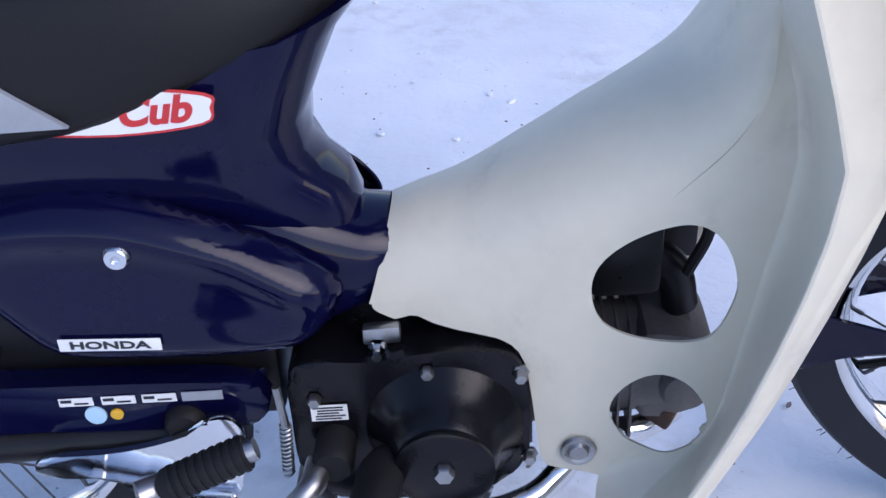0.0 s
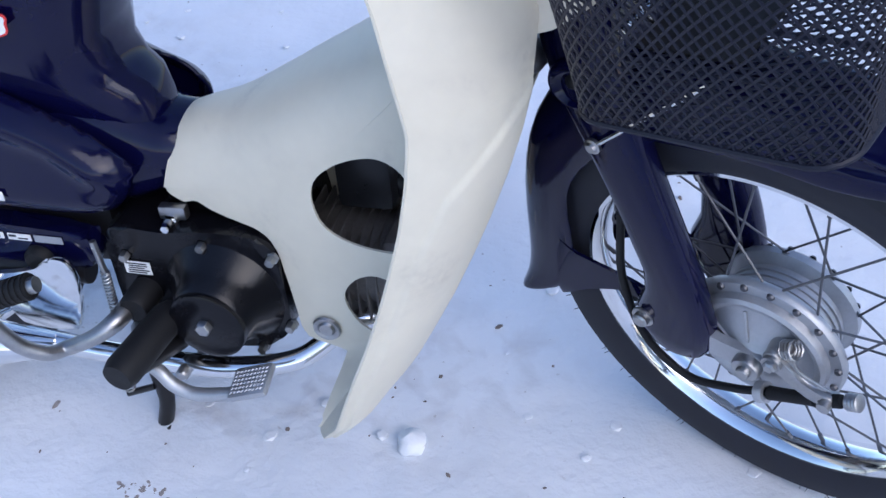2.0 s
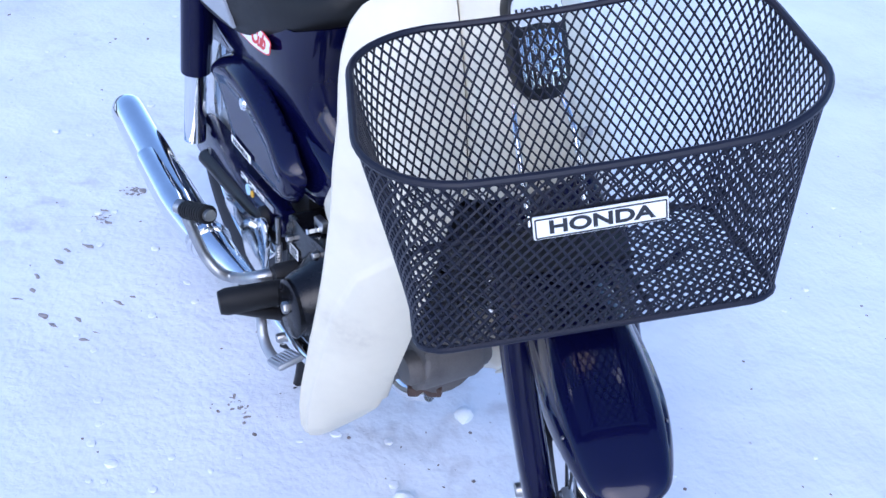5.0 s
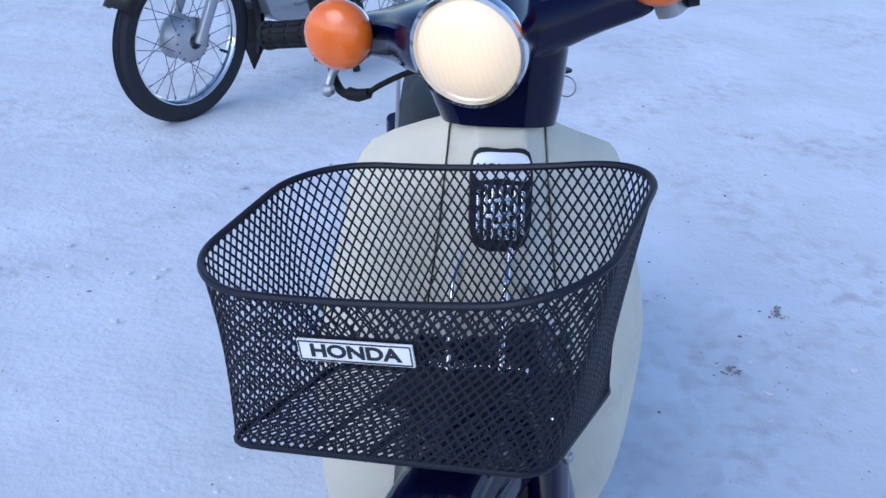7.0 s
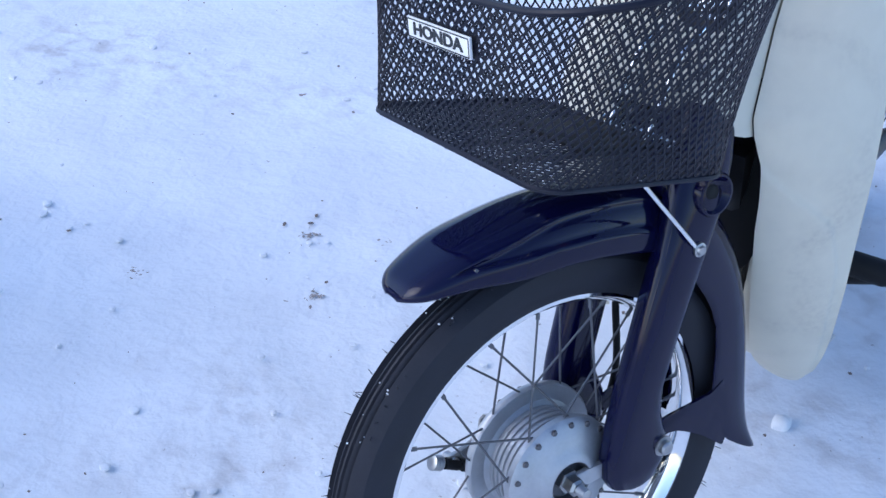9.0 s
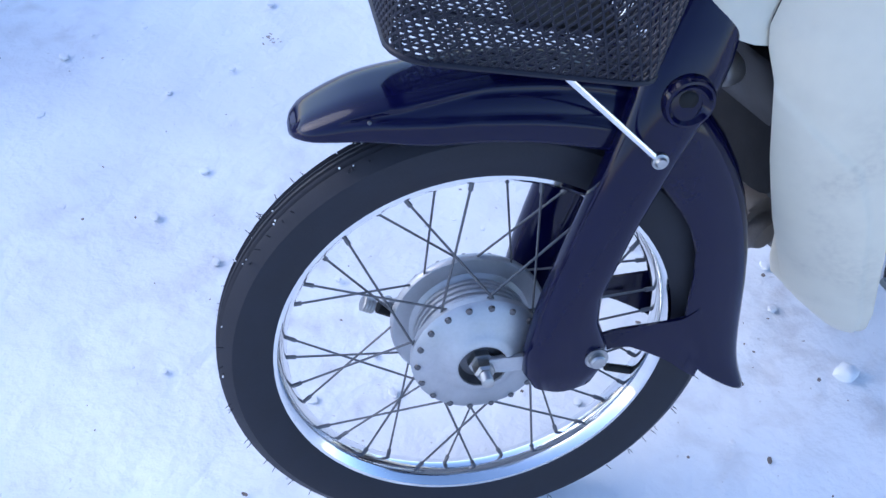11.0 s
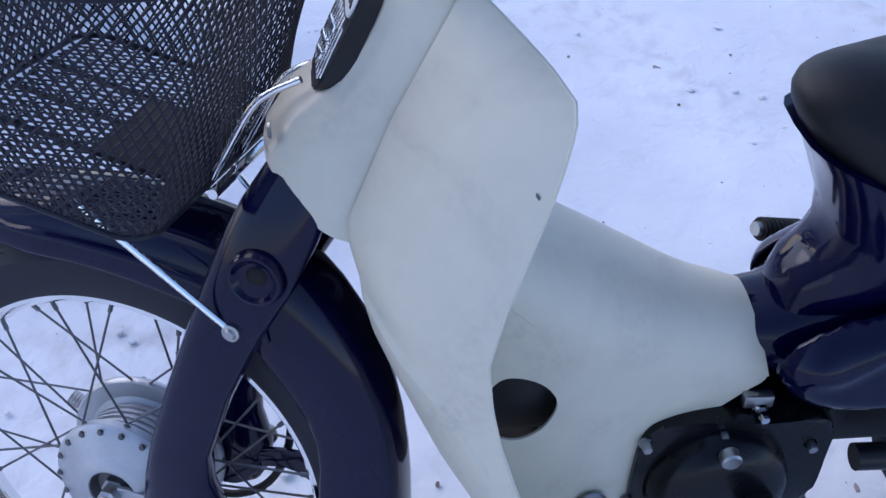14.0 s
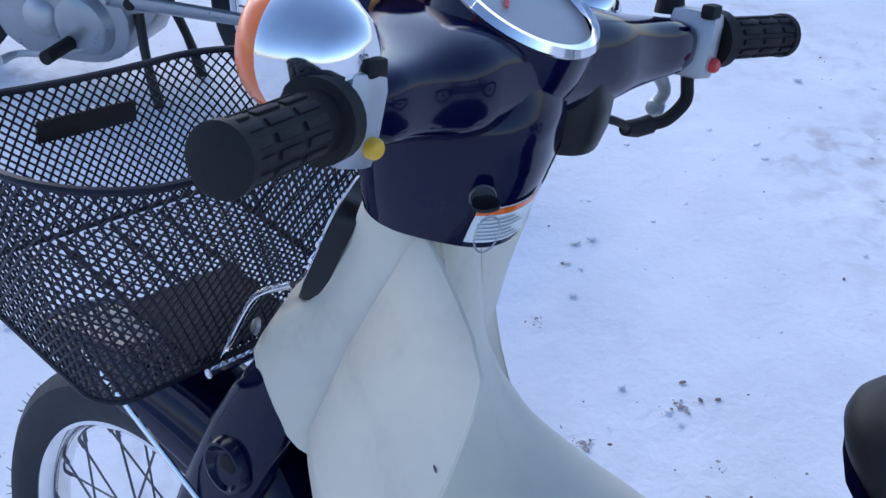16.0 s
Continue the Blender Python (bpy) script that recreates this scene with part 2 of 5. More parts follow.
def plate(outline, y0, y1, bevel=0.002, bm=None, plane="xz"):
    """A flat outline given thickness, its edges eased."""
    own = bmesh.new()
    def put(u, v, w):
        return (u, w, v) if plane == "xz" else ((w, u, v) if plane == "yz" else (u, v, w))
    a = [own.verts.new(put(u, v, y0)) for u, v in outline]
    b = [own.verts.new(put(u, v, y1)) for u, v in outline]
    n = len(a)
    own.faces.new(a)
    own.faces.new(list(reversed(b)))
    for i in range(n):
        own.faces.new((a[i], b[i], b[(i + 1) % n], a[(i + 1) % n]))
    if bevel:
        es = [e for e in own.edges if e.verts[0] in (set(a) if e.verts[0] in set(a) else set(b)) and ((e.verts[0] in set(a)) == (e.verts[1] in set(a)))]
        bmesh.ops.bevel(own, geom=es, offset=bevel, segments=2, affect="EDGES", profile=0.6)
    if bm is None:
        return own
    me = bpy.data.meshes.new("join")
    own.to_mesh(me)
    own.free()
    bm.from_mesh(me)
    bpy.data.meshes.remove(me)
    return bm


def box(sx, sy, sz, bevel=0.003, m=None):
    bm = bmesh.new()
    bmesh.ops.create_cube(bm, size=1, matrix=Matrix.Diagonal((sx, sy, sz, 1)))
    if bevel:
        bmesh.ops.bevel(bm, geom=bm.edges[:], offset=bevel, segments=2, affect="EDGES", profile=0.6)
    if m is not None:
        bm.transform(m)
    return bm


def smooth_outline(pts, steps=5):
    """A closed smooth outline through points."""
    k = len(pts)
    ring = [Vector((*q, 0)) for q in pts]
    out = []
    for i in range(k):
        a, b, c, d = ring[i - 1], ring[i], ring[(i + 1) % k], ring[(i + 2) % k]
        for s in range(steps):
            t = s / steps
            q = 0.5 * (2 * b + (c - a) * t + (2 * a - 5 * b + 4 * c - d) * t * t + (3 * b - a - 3 * c + d) * t**3)
            out.append((q.x, q.y))
    return out


def interp(z, table):
    """Columns of a table by its first one."""
    t = sorted(table)
    zs = [r[0] for r in t]
    return [float(np.interp(z, zs, [r[i] for r in t])) for i in range(1, len(t[0]))]


def text_part(name, words, size, material, parent, m, label="", wide=1.0, depth=0.0006, bold=0.0, slant=0.0):
    cu = bpy.data.curves.new(name, "FONT")
    cu.body, cu.size, cu.align_x, cu.align_y, cu.extrude, cu.offset = words, size, "CENTER", "CENTER", depth, bold
    tmp = bpy.data.objects.new(name, cu)
    scene.collection.objects.link(tmp)
    bpy.context.view_layer.update()
    me = bpy.data.meshes.new_from_object(tmp.evaluated_get(bpy.context.evaluated_depsgraph_get()))
    bpy.data.objects.remove(tmp)
    me.transform(Matrix(((wide, slant, 0, 0), (0, 1, 0, 0), (0, 0, 1, 0), (0, 0, 0, 1))))
    me.materials.clear()
    me.materials.append(material)
    ob = new(name, me)
    ob.parent = parent
    ob.matrix_local = m
    if label:
        ob["label"] = label
    return ob


# ---- ground: one sheet of trodden snow out to the horizon ----
def make_ground():
    k = 240
    u = np.linspace(-1, 1, k)
    line = np.sinh(u * 7.2) / np.sinh(7.2) * 400
    bm = bmesh.new()
    rows = []
    for y in line:
        row = []
        for x in line:
            far = max(abs(x), abs(y))
            z = 0.010 * noise.noise((x * 1.7, y * 1.7, 0.3)) + 0.006 * noise.noise((x * 6, y * 6, 2.0)) + 0.004 * noise.noise((x * 17, y * 17, 5.0))
            z *= 1.0 if far < 6 else 0.4
            row.append(bm.verts.new((x - 0.2, y, z)))
        rows.append(row)
    for a, b in zip(rows, rows[1:]):
        for i in range(k - 1):
            bm.faces.new((a[i], a[i + 1], b[i + 1], b[i]))
    return part("ground", bm, SNOW, None, sharp=180)


ground = tagged(make_ground(), "trodden white snow with grit and dirty patches", "snow ground", kind="structure")

# ---- the motorcycle: x ahead, y to its left; the front end is steered to its right ----
bike = tagged(new("motorcycle"), "navy motorcycle with cream leg shield and black wire front basket", "motorcycle")
bike.location = (0, 0.005, 0)
BODY_FRAME.add(bike)
HEAD, RAKE, STEER = Vector((-0.165, 0, 0.6)), radians(26.5), radians(-25.5)
AXIS = Vector((-math.sin(RAKE), 0, math.cos(RAKE)))
S = Matrix.Translation((-0.011, 0.033, 0.003)) @ Matrix.Translation(HEAD) @ Matrix.Rotation(STEER, 4, AXIS) @ Matrix.Translation(-HEAD)
FW = Vector((0.086, 0, 0.281))
RW = Vector((-1.06, 0, 0.277))
SIDES = (1, -1)
BAR_C = Vector((-0.29, 0, 0.95))
BASKET_AT = Matrix.Translation((-0.012, 0.000, 0.014)) @ S
SB = Matrix.Translation((-0.025, -0.034, 0.016)) @ S @ Matrix.Translation(BAR_C) @ Matrix.Rotation(radians(0.45), 4, "Z") @ Matrix.Rotation(radians(3.5), 4, "X") @ Matrix.Translation(-BAR_C)


def make_wheel(centre, m, name, hub_r, hub_w, spokes=36, owner=bike, grow=1.028):
    """A spoked wheel about its axle (y)."""
    at = (Matrix.Translation(centre) if m is None else m @ Matrix.Translation(centre)) @ Matrix.Scale(grow, 4)
    wheel = part(name, lathe([(0.214, -0.014), (0.216, -0.020), (0.208, -0.021), (0.203, -0.016), (0.199, -0.008), (0.197, 0.0), (0.199, 0.008), (0.203, 0.016), (0.208, 0.021), (0.216, 0.020), (0.214, 0.014)], 72), CHROME, owner, "spoked wheel with chrome rim", at)
    prof = [(0.207 + 0.002, -0.019), (0.222, -0.026), (0.240, -0.0290), (0.253, -0.0275), (0.2625, -0.020)]
    for g in (-0.014, -0.007, 0.0, 0.007, 0.014):
        r = 0.2685 - 14 * g * g
        prof += [(r, g - 0.0024), (r - 0.003, g - 0.0012), (r - 0.003, g + 0.0012), (r, g + 0.0024)]
    prof += [(0.2625, 0.020), (0.253, 0.0275), (0.240, 0.0290), (0.222, 0.026), (0.209, 0.019)]
    part("tyre", lathe(prof, 96), TYRE, wheel, "black ribbed rubber tyre", sharp=30)
    bm = lathe([(0.02, -hub_w - 0.006), (0.05, -hub_w - 0.004), (hub_r - 0.004, -hub_w), (hub_r, -hub_w + 0.004), (hub_r, -hub_w + 0.012), (hub_r - 0.012, -hub_w + 0.018), (hub_r - 0.012, hub_w - 0.018), (hub_r, hub_w - 0.012),
                (hub_r, hub_w - 0.004), (hub_r - 0.006, hub_w + 0.002), (hub_r - 0.028, hub_w + 0.006), (0.036, hub_w + 0.010), (0.030, hub_w + 0.014), (0.026, hub_w + 0.014), (0.024, hub_w - 0.01), (0.005, hub_w - 0.01)], 48)
    part("hub", bm, ALLOY, wheel, "silver cast brake hub")
    first = None
    for i in range(spokes):
        side = 1 if i % 2 else -1
        a = 2 * math.pi * i / spokes
        lead = 0.62 if (i // 2) % 2 else -0.62
        p0 = Vector(((hub_r - 0.004) * math.cos(a + lead), side * (hub_w - 0.008), (hub_r - 0.004) * math.sin(a + lead)))
        p1 = Vector((0.200 * math.cos(a), side * 0.004, 0.200 * math.sin(a)))
        d = p1 - p0
        if first is None:
            first = d.length
            bm = tube([(0, 0, 0), (0, 0, first * 0.93)], 0.0013, 6, 0)
            tube([(0, 0, first * 0.92), (0, 0, first)], [0.0026, 0.0022], 6, 0, bm)
            mesh = part("spoke", bm, SPOKE, wheel)
            mesh.matrix_local = Matrix.Translation(p0) @ d.to_track_quat("Z", "Y").to_matrix().to_4x4()
        else:
            shared("spoke", mesh, Matrix.Translation(p0) @ d.to_track_quat("Z", "Y").to_matrix().to_4x4(), wheel)
    for i in range(spokes // 2):
        a = 2 * math.pi * i / (spokes // 2)
        mm = Matrix.Translation(((hub_r - 0.006) * math.cos(a), hub_w + 0.001, (hub_r - 0.006) * math.sin(a)))
        if i == 0:
            head = part("spoke_head", lathe([(0.0, 0.003), (0.003, 0.0024), (0.004, 0.0)], 8), SPOKE, wheel)
            head.matrix_local = mm
        else:
            shared("spoke_head", head, mm, wheel)
    bm = tube([(0.197, 0, 0), (0.165, 0.004, 0)], [0.005, 0.0045], 8, 0)
    part("valve", bm, RUBBER, wheel, "black rubber tyre valve", pose(0, 0, 0, 0, -205 if name == "front_wheel" else 120, 0))
    part("axle", tube([(0, -hub_w - 0.04, 0), (0, hub_w + 0.012, 0)], 0.0075, 10, 0), STEEL, wheel, "steel axle")
    return wheel


front_wheel = make_wheel(FW, S, "front_wheel", 0.072, 0.037, grow=1.05)
rear_wheel = make_wheel(RW, None, "rear_wheel", 0.072, 0.042)

rng = random.Random(3)
bm = bmesh.new()
for i in range(130):
    a, y = rng.uniform(0, 2 * math.pi), rng.uniform(-0.024, 0.024)
    r = 0.2695 - 14 * y * y
    s = rng.uniform(0.0005, 0.0012)
    bmesh.ops.create_icosphere(bm, subdivisions=1, radius=s, matrix=Matrix.Translation((r * math.cos(a), y, r * math.sin(a))) @ Matrix.Diagonal((1, rng.uniform(0.7, 1.8), 1, 1)))
tagged(part("snow_flecks", bm, SNOW, front_wheel), "flecks of snow stuck to the tyre tread", kind="stuff")
bm = bmesh.new()
for i in range(150):
    a, side = rng.uniform(0, 2 * math.pi), rng.choice((-1, 1))
    root = Vector((0.262 * math.cos(a), side * 0.0215, 0.262 * math.sin(a)))
    tip = root + Vector((0.006 * math.cos(a + rng.uniform(-0.6, 0.6)), side * rng.uniform(0.001, 0.005), 0.006 * math.sin(a + rng.uniform(-0.6, 0.6))))
    tube([root, tip], [0.0006, 0.0003], 4, 0, bm)
tagged(part("tread_hairs", bm, TYRE, front_wheel), "thin rubber moulding hairs along the tread", kind="stuff")
for y in (-0.012, -0.004, 0.004, 0.012):
    part("hub_ring", lathe([(0.058, y - 0.0022), (0.0625, y - 0.0014), (0.0625, y + 0.0014), (0.058, y + 0.0022)], 48), ALLOY, front_wheel, "cast ring of the hub")
# the hub's left face: a recess darkened by colour for its shade, with the threaded axle and its nut
part("hub_recess", lathe([(0.0, 0.040), (0.022, 0.040), (0.0255, 0.048), (0.0265, 0.0512)], 32), SPOKE, front_wheel, "bearing recess, its shade put into a dark colour")
nut = part("axle_nut", lathe([(0.0, 0.064), (0.008, 0.064), (0.011, 0.061), (0.011, 0.048), (0.0145, 0.048), (0.0145, 0.040)], 6), STEEL, front_wheel, "steel axle nut")
part("axle_end", lathe([(0.0, 0.078), (0.005, 0.078)] + [(0.0066 - 0.0008 * (k % 2), 0.077 - 0.0012 * k) for k in range(12)], 16), STEEL, nut, "threaded axle end")
# the right face: flange with spoke heads, coned brake panel, cam, arm, spring and cable
flange = part("hub_flange", lathe([(0.066, -0.022), (0.083, -0.022), (0.0855, -0.025), (0.0855, -0.030), (0.083, -0.0335), (0.066, -0.034)], 56), ALLOY, front_wheel, "cast hub flange")
head = None
for i in range(18):
    a = 2 * math.pi * (i + 0.4) / 18
    mm = Matrix.Translation((0.079 * math.cos(a), -0.0335, 0.079 * math.sin(a))) @ Matrix.Rotation(math.pi, 4, "Z")
    if head is None:
        head = part("spoke_head", lathe([(0.0, 0.0035), (0.0032, 0.0028), (0.0045, 0.0)], 10), SPOKE, flange)
        head.matrix_local = mm
    else:
        shared("spoke_head", head, mm, flange)
panel = part("brake_panel", lathe([(0.008, -0.058), (0.015, -0.058), (0.019, -0.054), (0.034, -0.047), (0.052, -0.0405), (0.058, -0.040), (0.061, -0.0435), (0.066, -0.0445), (0.070, -0.042), (0.0715, -0.036), (0.0715, -0.028)], 56), ALLOY, front_wheel, "coned cast brake panel with a raised rim")
for k in range(4):
    a = radians(110 + 55 * k)
    part("panel_rib", box(0.034, 0.006, 0.004, 0.0015, Matrix.Rotation(-a, 4, "Y") @ pose(0.037, -0.046, 0, 0, 0, 20)), ALLOY, panel, "cast rib")
part("axle_nut", lathe([(0.0, -0.078), (0.006, -0.078), (0.0075, -0.076), (0.0075, -0.072), (0.014, -0.072), (0.0155, -0.069), (0.0155, -0.058)], 18), STEEL, front_wheel, "round steel axle nut")
cam = part("brake_cam", tube([(0.025, -0.044, 0.027), (0.025, -0.070, 0.027)], [0.013, 0.010], 16, 0), STEEL, front_wheel, "brake cam boss")
part("cam_nut", lathe([(0.0, -0.076), (0.005, -0.076), (0.007, -0.074), (0.007, -0.066)], 6), STEEL, cam, "small nut", pose(0.025, 0, 0.027))
part("return_spring", spring((0.030, -0.052, 0.034), (0.042, -0.052, 0.042), 0.010, 4, 0.0016), STEEL, cam, "coiled return spring")
part("spring_wire", tube([(0.042, -0.058, 0.035), (0.052, -0.060, 0.022), (0.080, -0.058, 0.012), (0.090, -0.056, 0.014)], 0.0012, 6, 4), STEEL, cam, "thin spring wire")
arm = part("brake_arm", plate(smooth_outline([(0.014, 0.030), (0.022, 0.040), (0.036, 0.032), (0.060, 0.012), (0.084, 0.010), (0.088, 0.000), (0.078, -0.006), (0.054, -0.002), (0.030, 0.014), (0.017, 0.018)], 4), -0.066, -0.060, 0.0015), STEEL, front_wheel, "bent steel brake arm")
part("arm_pin", tube([(0.082, -0.056, 0.002), (0.082, -0.074, 0.002)], 0.0065, 12, 0), STEEL, arm, "cable pin")
cable = part("brake_cable", tube([(-0.150, -0.050, 0.13), (-0.150, -0.052, 0.03), (-0.120, -0.058, -0.045), (-0.069, -0.060, -0.078), (-0.02, -0.060, -0.062), (0.021, -0.060, -0.037)], 0.0045, 10), RUBBER, front_wheel, "black brake cable")
part("cable_sleeve", tube([(0.024, -0.060, -0.036), (0.047, -0.060, -0.023), (0.070, -0.060, -0.009)], [0.0075, 0.0070, 0.0075], 12, 0), RUBBER, cable, "black rubber sleeve")
part("cable_clip", lathe([(0.006, -0.005), (0.0115, -0.005), (0.0115, 0.005), (0.006, 0.005)], 14, axis="x"), ALLOY, cable, "cast cable holder", pose(0.017, -0.060, -0.040, 0, -30, 0))
part("adjuster_boot", tube([(0.076, -0.060, -0.004), (0.094, -0.059, 0.006)], [0.0080, 0.0070], 12, 0), RUBBER, cable, "black rubber boot")
part("adjuster_nut", lathe([(0.0, 0.008), (0.0075, 0.008)] + [(0.0092 - 0.0007 * (k % 2), 0.007 - 0.0018 * k) for k in range(8)] + [(0.0, -0.008)], 18, axis="x"), STEEL, cable, "knurled adjuster nut", pose(0.104, -0.058, 0.012, 0, -30, 0))
part("anchor_arm", plate(smooth_outline([(-0.085, 0.006), (-0.070, 0.016), (-0.03, 0.014), (0.008, 0.015), (0.017, 0.0), (0.008, -0.016), (-0.03, -0.013), (-0.070, -0.012)], 3), -0.062, -0.052, 0.002), ALLOY, front_wheel, "cast link arm")


# ---- fork, front fender ----
def fork_leg(s):
    """A pressed-steel leg: a channel that bulges outward and ends in a rounded foot."""
    rows = [(0.245, 0.000, 0.020, 0.060), (0.25, -0.001, 0.034, 0.062), (0.27, -0.002, 0.045, 0.063), (0.30, -0.003, 0.045, 0.064), (0.335, -0.001, 0.036, 0.066), (0.37, -0.006, 0.032, 0.067), (0.45, -0.034, 0.033, 0.068),
            (0.53, -0.068, 0.037, 0.066), (0.575, -0.090, 0.042, 0.062), (0.62, -0.108, 0.043, 0.054), (0.655, -0.122, 0.040, 0.044), (0.69, -0.138, 0.034, 0.034), (0.715, -0.149, 0.028, 0.029)]
    loops = []
    for z, xc, hw, yc in rows:
        loop = []
        for k in range(32):
            a = 2 * math.pi * k / 32
            c, q = math.cos(a), math.sin(a)
            u, v = math.copysign(abs(c) ** 0.72, c), math.copysign(abs(q) ** 0.72, q)
            loop.append((xc + hw * u, s * (yc - 0.007 + 0.019 * v), z))
        loops.append(loop)
    return loft(loops)


fork = part("fork_bridge", loft([[(-0.083 - 0.43 * (z - 0.575) + hw * math.copysign(abs(math.cos(a)) ** 0.6, math.cos(a)), wy * math.copysign(abs(math.sin(a)) ** 0.6, math.sin(a)), z) for a in (2 * math.pi * k / 24 for k in range(24))]
                                  for z, hw, wy in ((0.570, 0.024, 0.044), (0.60, 0.034, 0.052), (0.63, 0.035, 0.050), (0.66, 0.033, 0.043), (0.69, 0.029, 0.036), (0.715, 0.025, 0.030), (0.73, 0.018, 0.022))]), NAVY, bike, "navy pressed-steel fork crown", S)
for s in SIDES:
    leg = part("fork_leg", fork_leg(s), NAVY, bike, "navy pressed-steel fork leg", S)
    for e, nm in ((0.82, "front"), (-0.78, "rear")):
        part("leg_rib", tube([(x + e * w, s * (y + 0.010), z) for z, x, w, y in ((0.335, -0.001, 0.036, 0.058), (0.37, -0.006, 0.032, 0.059), (0.45, -0.034, 0.033, 0.060), (0.53, -0.068, 0.037, 0.058), (0.575, -0.090, 0.042, 0.054), (0.62, -0.108, 0.043, 0.0455), (0.655, -0.122, 0.040, 0.036))], 0.0036, 8, 3), NAVY, leg, "pressed edge rib")
    part("boss", lathe([(0.0, -0.0005), (0.012, -0.0005), (0.016, 0.001), (0.019, 0.005), (0.0215, 0.0085), (0.0240, 0.008), (0.0262, 0.004), (0.027, -0.002), (0.027, -0.02)], 36), NAVY, leg, "round dished pressed boss", Matrix.Translation((-0.104, s * 0.0695, 0.592)) @ (Matrix.Identity(4) if s > 0 else Matrix.Rotation(math.pi, 4, "Z")))
    part("boss_plug", lathe([(0.0, 0.000), (0.008, 0.000), (0.0105, -0.002), (0.0105, -0.006)], 20), RUBBER, leg, "black rubber plug", Matrix.Translation((-0.104, s * 0.0718, 0.592)) @ (Matrix.Identity(4) if s > 0 else Matrix.Rotation(math.pi, 4, "Z")))
    part("pivot_bolt", lathe([(0.0, 0.008), (0.007, 0.008), (0.009, 0.006), (0.009, 0.0), (0.013, 0.0), (0.013, -0.003)], 18), STEEL, leg, "steel pivot bolt", Matrix.Translation((-0.034, s * 0.076, 0.290)) @ (Matrix.Identity(4) if s > 0 else Matrix.Rotation(math.pi, 4, "Z")))
    part("link_arm", plate(smooth_outline([(-0.045, 0.272), (-0.045, 0.290), (0.02, 0.288), (0.08, 0.290), (0.094, 0.281), (0.08, 0.271), (0.02, 0.270)], 3), s * 0.048, s * 0.055), ALLOY if s > 0 else STEEL, leg, "suspension link arm")


def fender_rows():
    """Along the fender: x, z of the crown, half width, drop of the side."""
    return [(0.264, 0.571, 0.010, 0.003), (0.259, 0.579, 0.026, 0.008), (0.244, 0.590, 0.039, 0.018), (0.20, 0.607, 0.051, 0.034), (0.15, 0.615, 0.057, 0.049), (0.09, 0.620, 0.057, 0.058), (0.03, 0.617, 0.056, 0.066),
            (-0.03, 0.608, 0.054, 0.076), (-0.085, 0.590, 0.053, 0.082)]


def make_fender():
    rows = fender_rows()
    lines = curve_pts([(x, z, hw) for x, z, hw, _ in rows], 6)
    drops = curve_pts([(d, 0, 0) for *_, d in rows], 6)
    loops = []
    for (x, z, hw), (drop, _, _) in zip(lines, drops):
        # the spear narrows to a point towards the nose
        spear = 0.24 * max(0.0, min(1.0, (0.225 - x) / 0.14)) ** 0.7
        loop = []
        for k in range(49):
            a = math.pi * k / 48
            c, q = math.cos(a), math.sin(a)
            u, v = math.copysign(abs(c) ** 0.55, c), abs(q) ** 0.75
            h = 1 - v
            t = max(0.0, min(1.0, (spear - abs(h - 0.36)) / 0.07))
            dent = 0.0042 * t * t * (3 - 2 * t)
            dz = -drop * h
            loop.append((x + 0.25 * dz, (hw - dent) * u, z + dz - 0.4 * dent))
        loops.append(loop)
    return loft(loops, False, False)


fender = part("front_fender", make_fender(), NAVY, bike, "glossy navy front fender", S)
fender.modifiers.new("thickness", "SOLIDIFY").thickness = 0.003
sub = fender.modifiers.new("smooth", "SUBSURF")
sub.levels = sub.render_levels = 1
for s in SIDES:
    part("fender_rivet", lathe([(0.0, 0.002), (0.0018, 0.0016), (0.0024, 0.0)], 10, axis="z"), SPOKE, fender, "small rivet", pose(0.19, s * 0.047, 0.592, -70 * s, 0, 0))


def rear_guard():
    """The fender's rear blade, behind the wheel, ending in a flared lip."""
    rows = [(-0.100, 0.600, 0.050, 0.085, 20), (-0.152, 0.555, 0.050, 0.090, 42), (-0.192, 0.488, 0.048, 0.080, 62), (-0.214, 0.41, 0.046, 0.066, 80), (-0.222, 0.33, 0.046, 0.080, 90), (-0.222, 0.25, 0.047, 0.085, 92),
            (-0.226, 0.205, 0.048, 0.055, 100), (-0.238, 0.174, 0.047, 0.030, 115)]
    loops = []
    for x, z, hw, drop, ang in rows:
        n = Vector((-math.sin(radians(ang)), 0, math.cos(radians(ang))))
        loop = []
        for k in range(21):
            a = math.pi * k / 20
            c, q = math.cos(a), math.sin(a)
            u, v = math.copysign(abs(c) ** 0.55, c), abs(q) ** 0.75
            p = Vector((x, hw * u, z)) - n * drop * (1 - v)
            loop.append(p)
        loops.append(loop)
    return loft(loops, False, False)


guard = part("rear_blade", rear_guard(), NAVY, fender, "navy rear blade of the fender")
guard.modifiers.new("thickness", "SOLIDIFY").thickness = 0.003
sub = guard.modifiers.new("smooth", "SUBSURF")
sub.levels = sub.render_levels = 1
for s in SIDES:
    part("fender_stay", plate(smooth_outline([(-0.160, 0.314), (-0.145, 0.304), (-0.105, 0.302), (-0.06, 0.300), (-0.035, 0.290), (-0.035, 0.268), (-0.07, 0.278), (-0.12, 0.250), (-0.148, 0.226), (-0.164, 0.216), (-0.166, 0.26)], 4), s * 0.043, s * 0.047), NAVY, fender, "navy fender stay")


# ---- basket ----
BY = 0.014


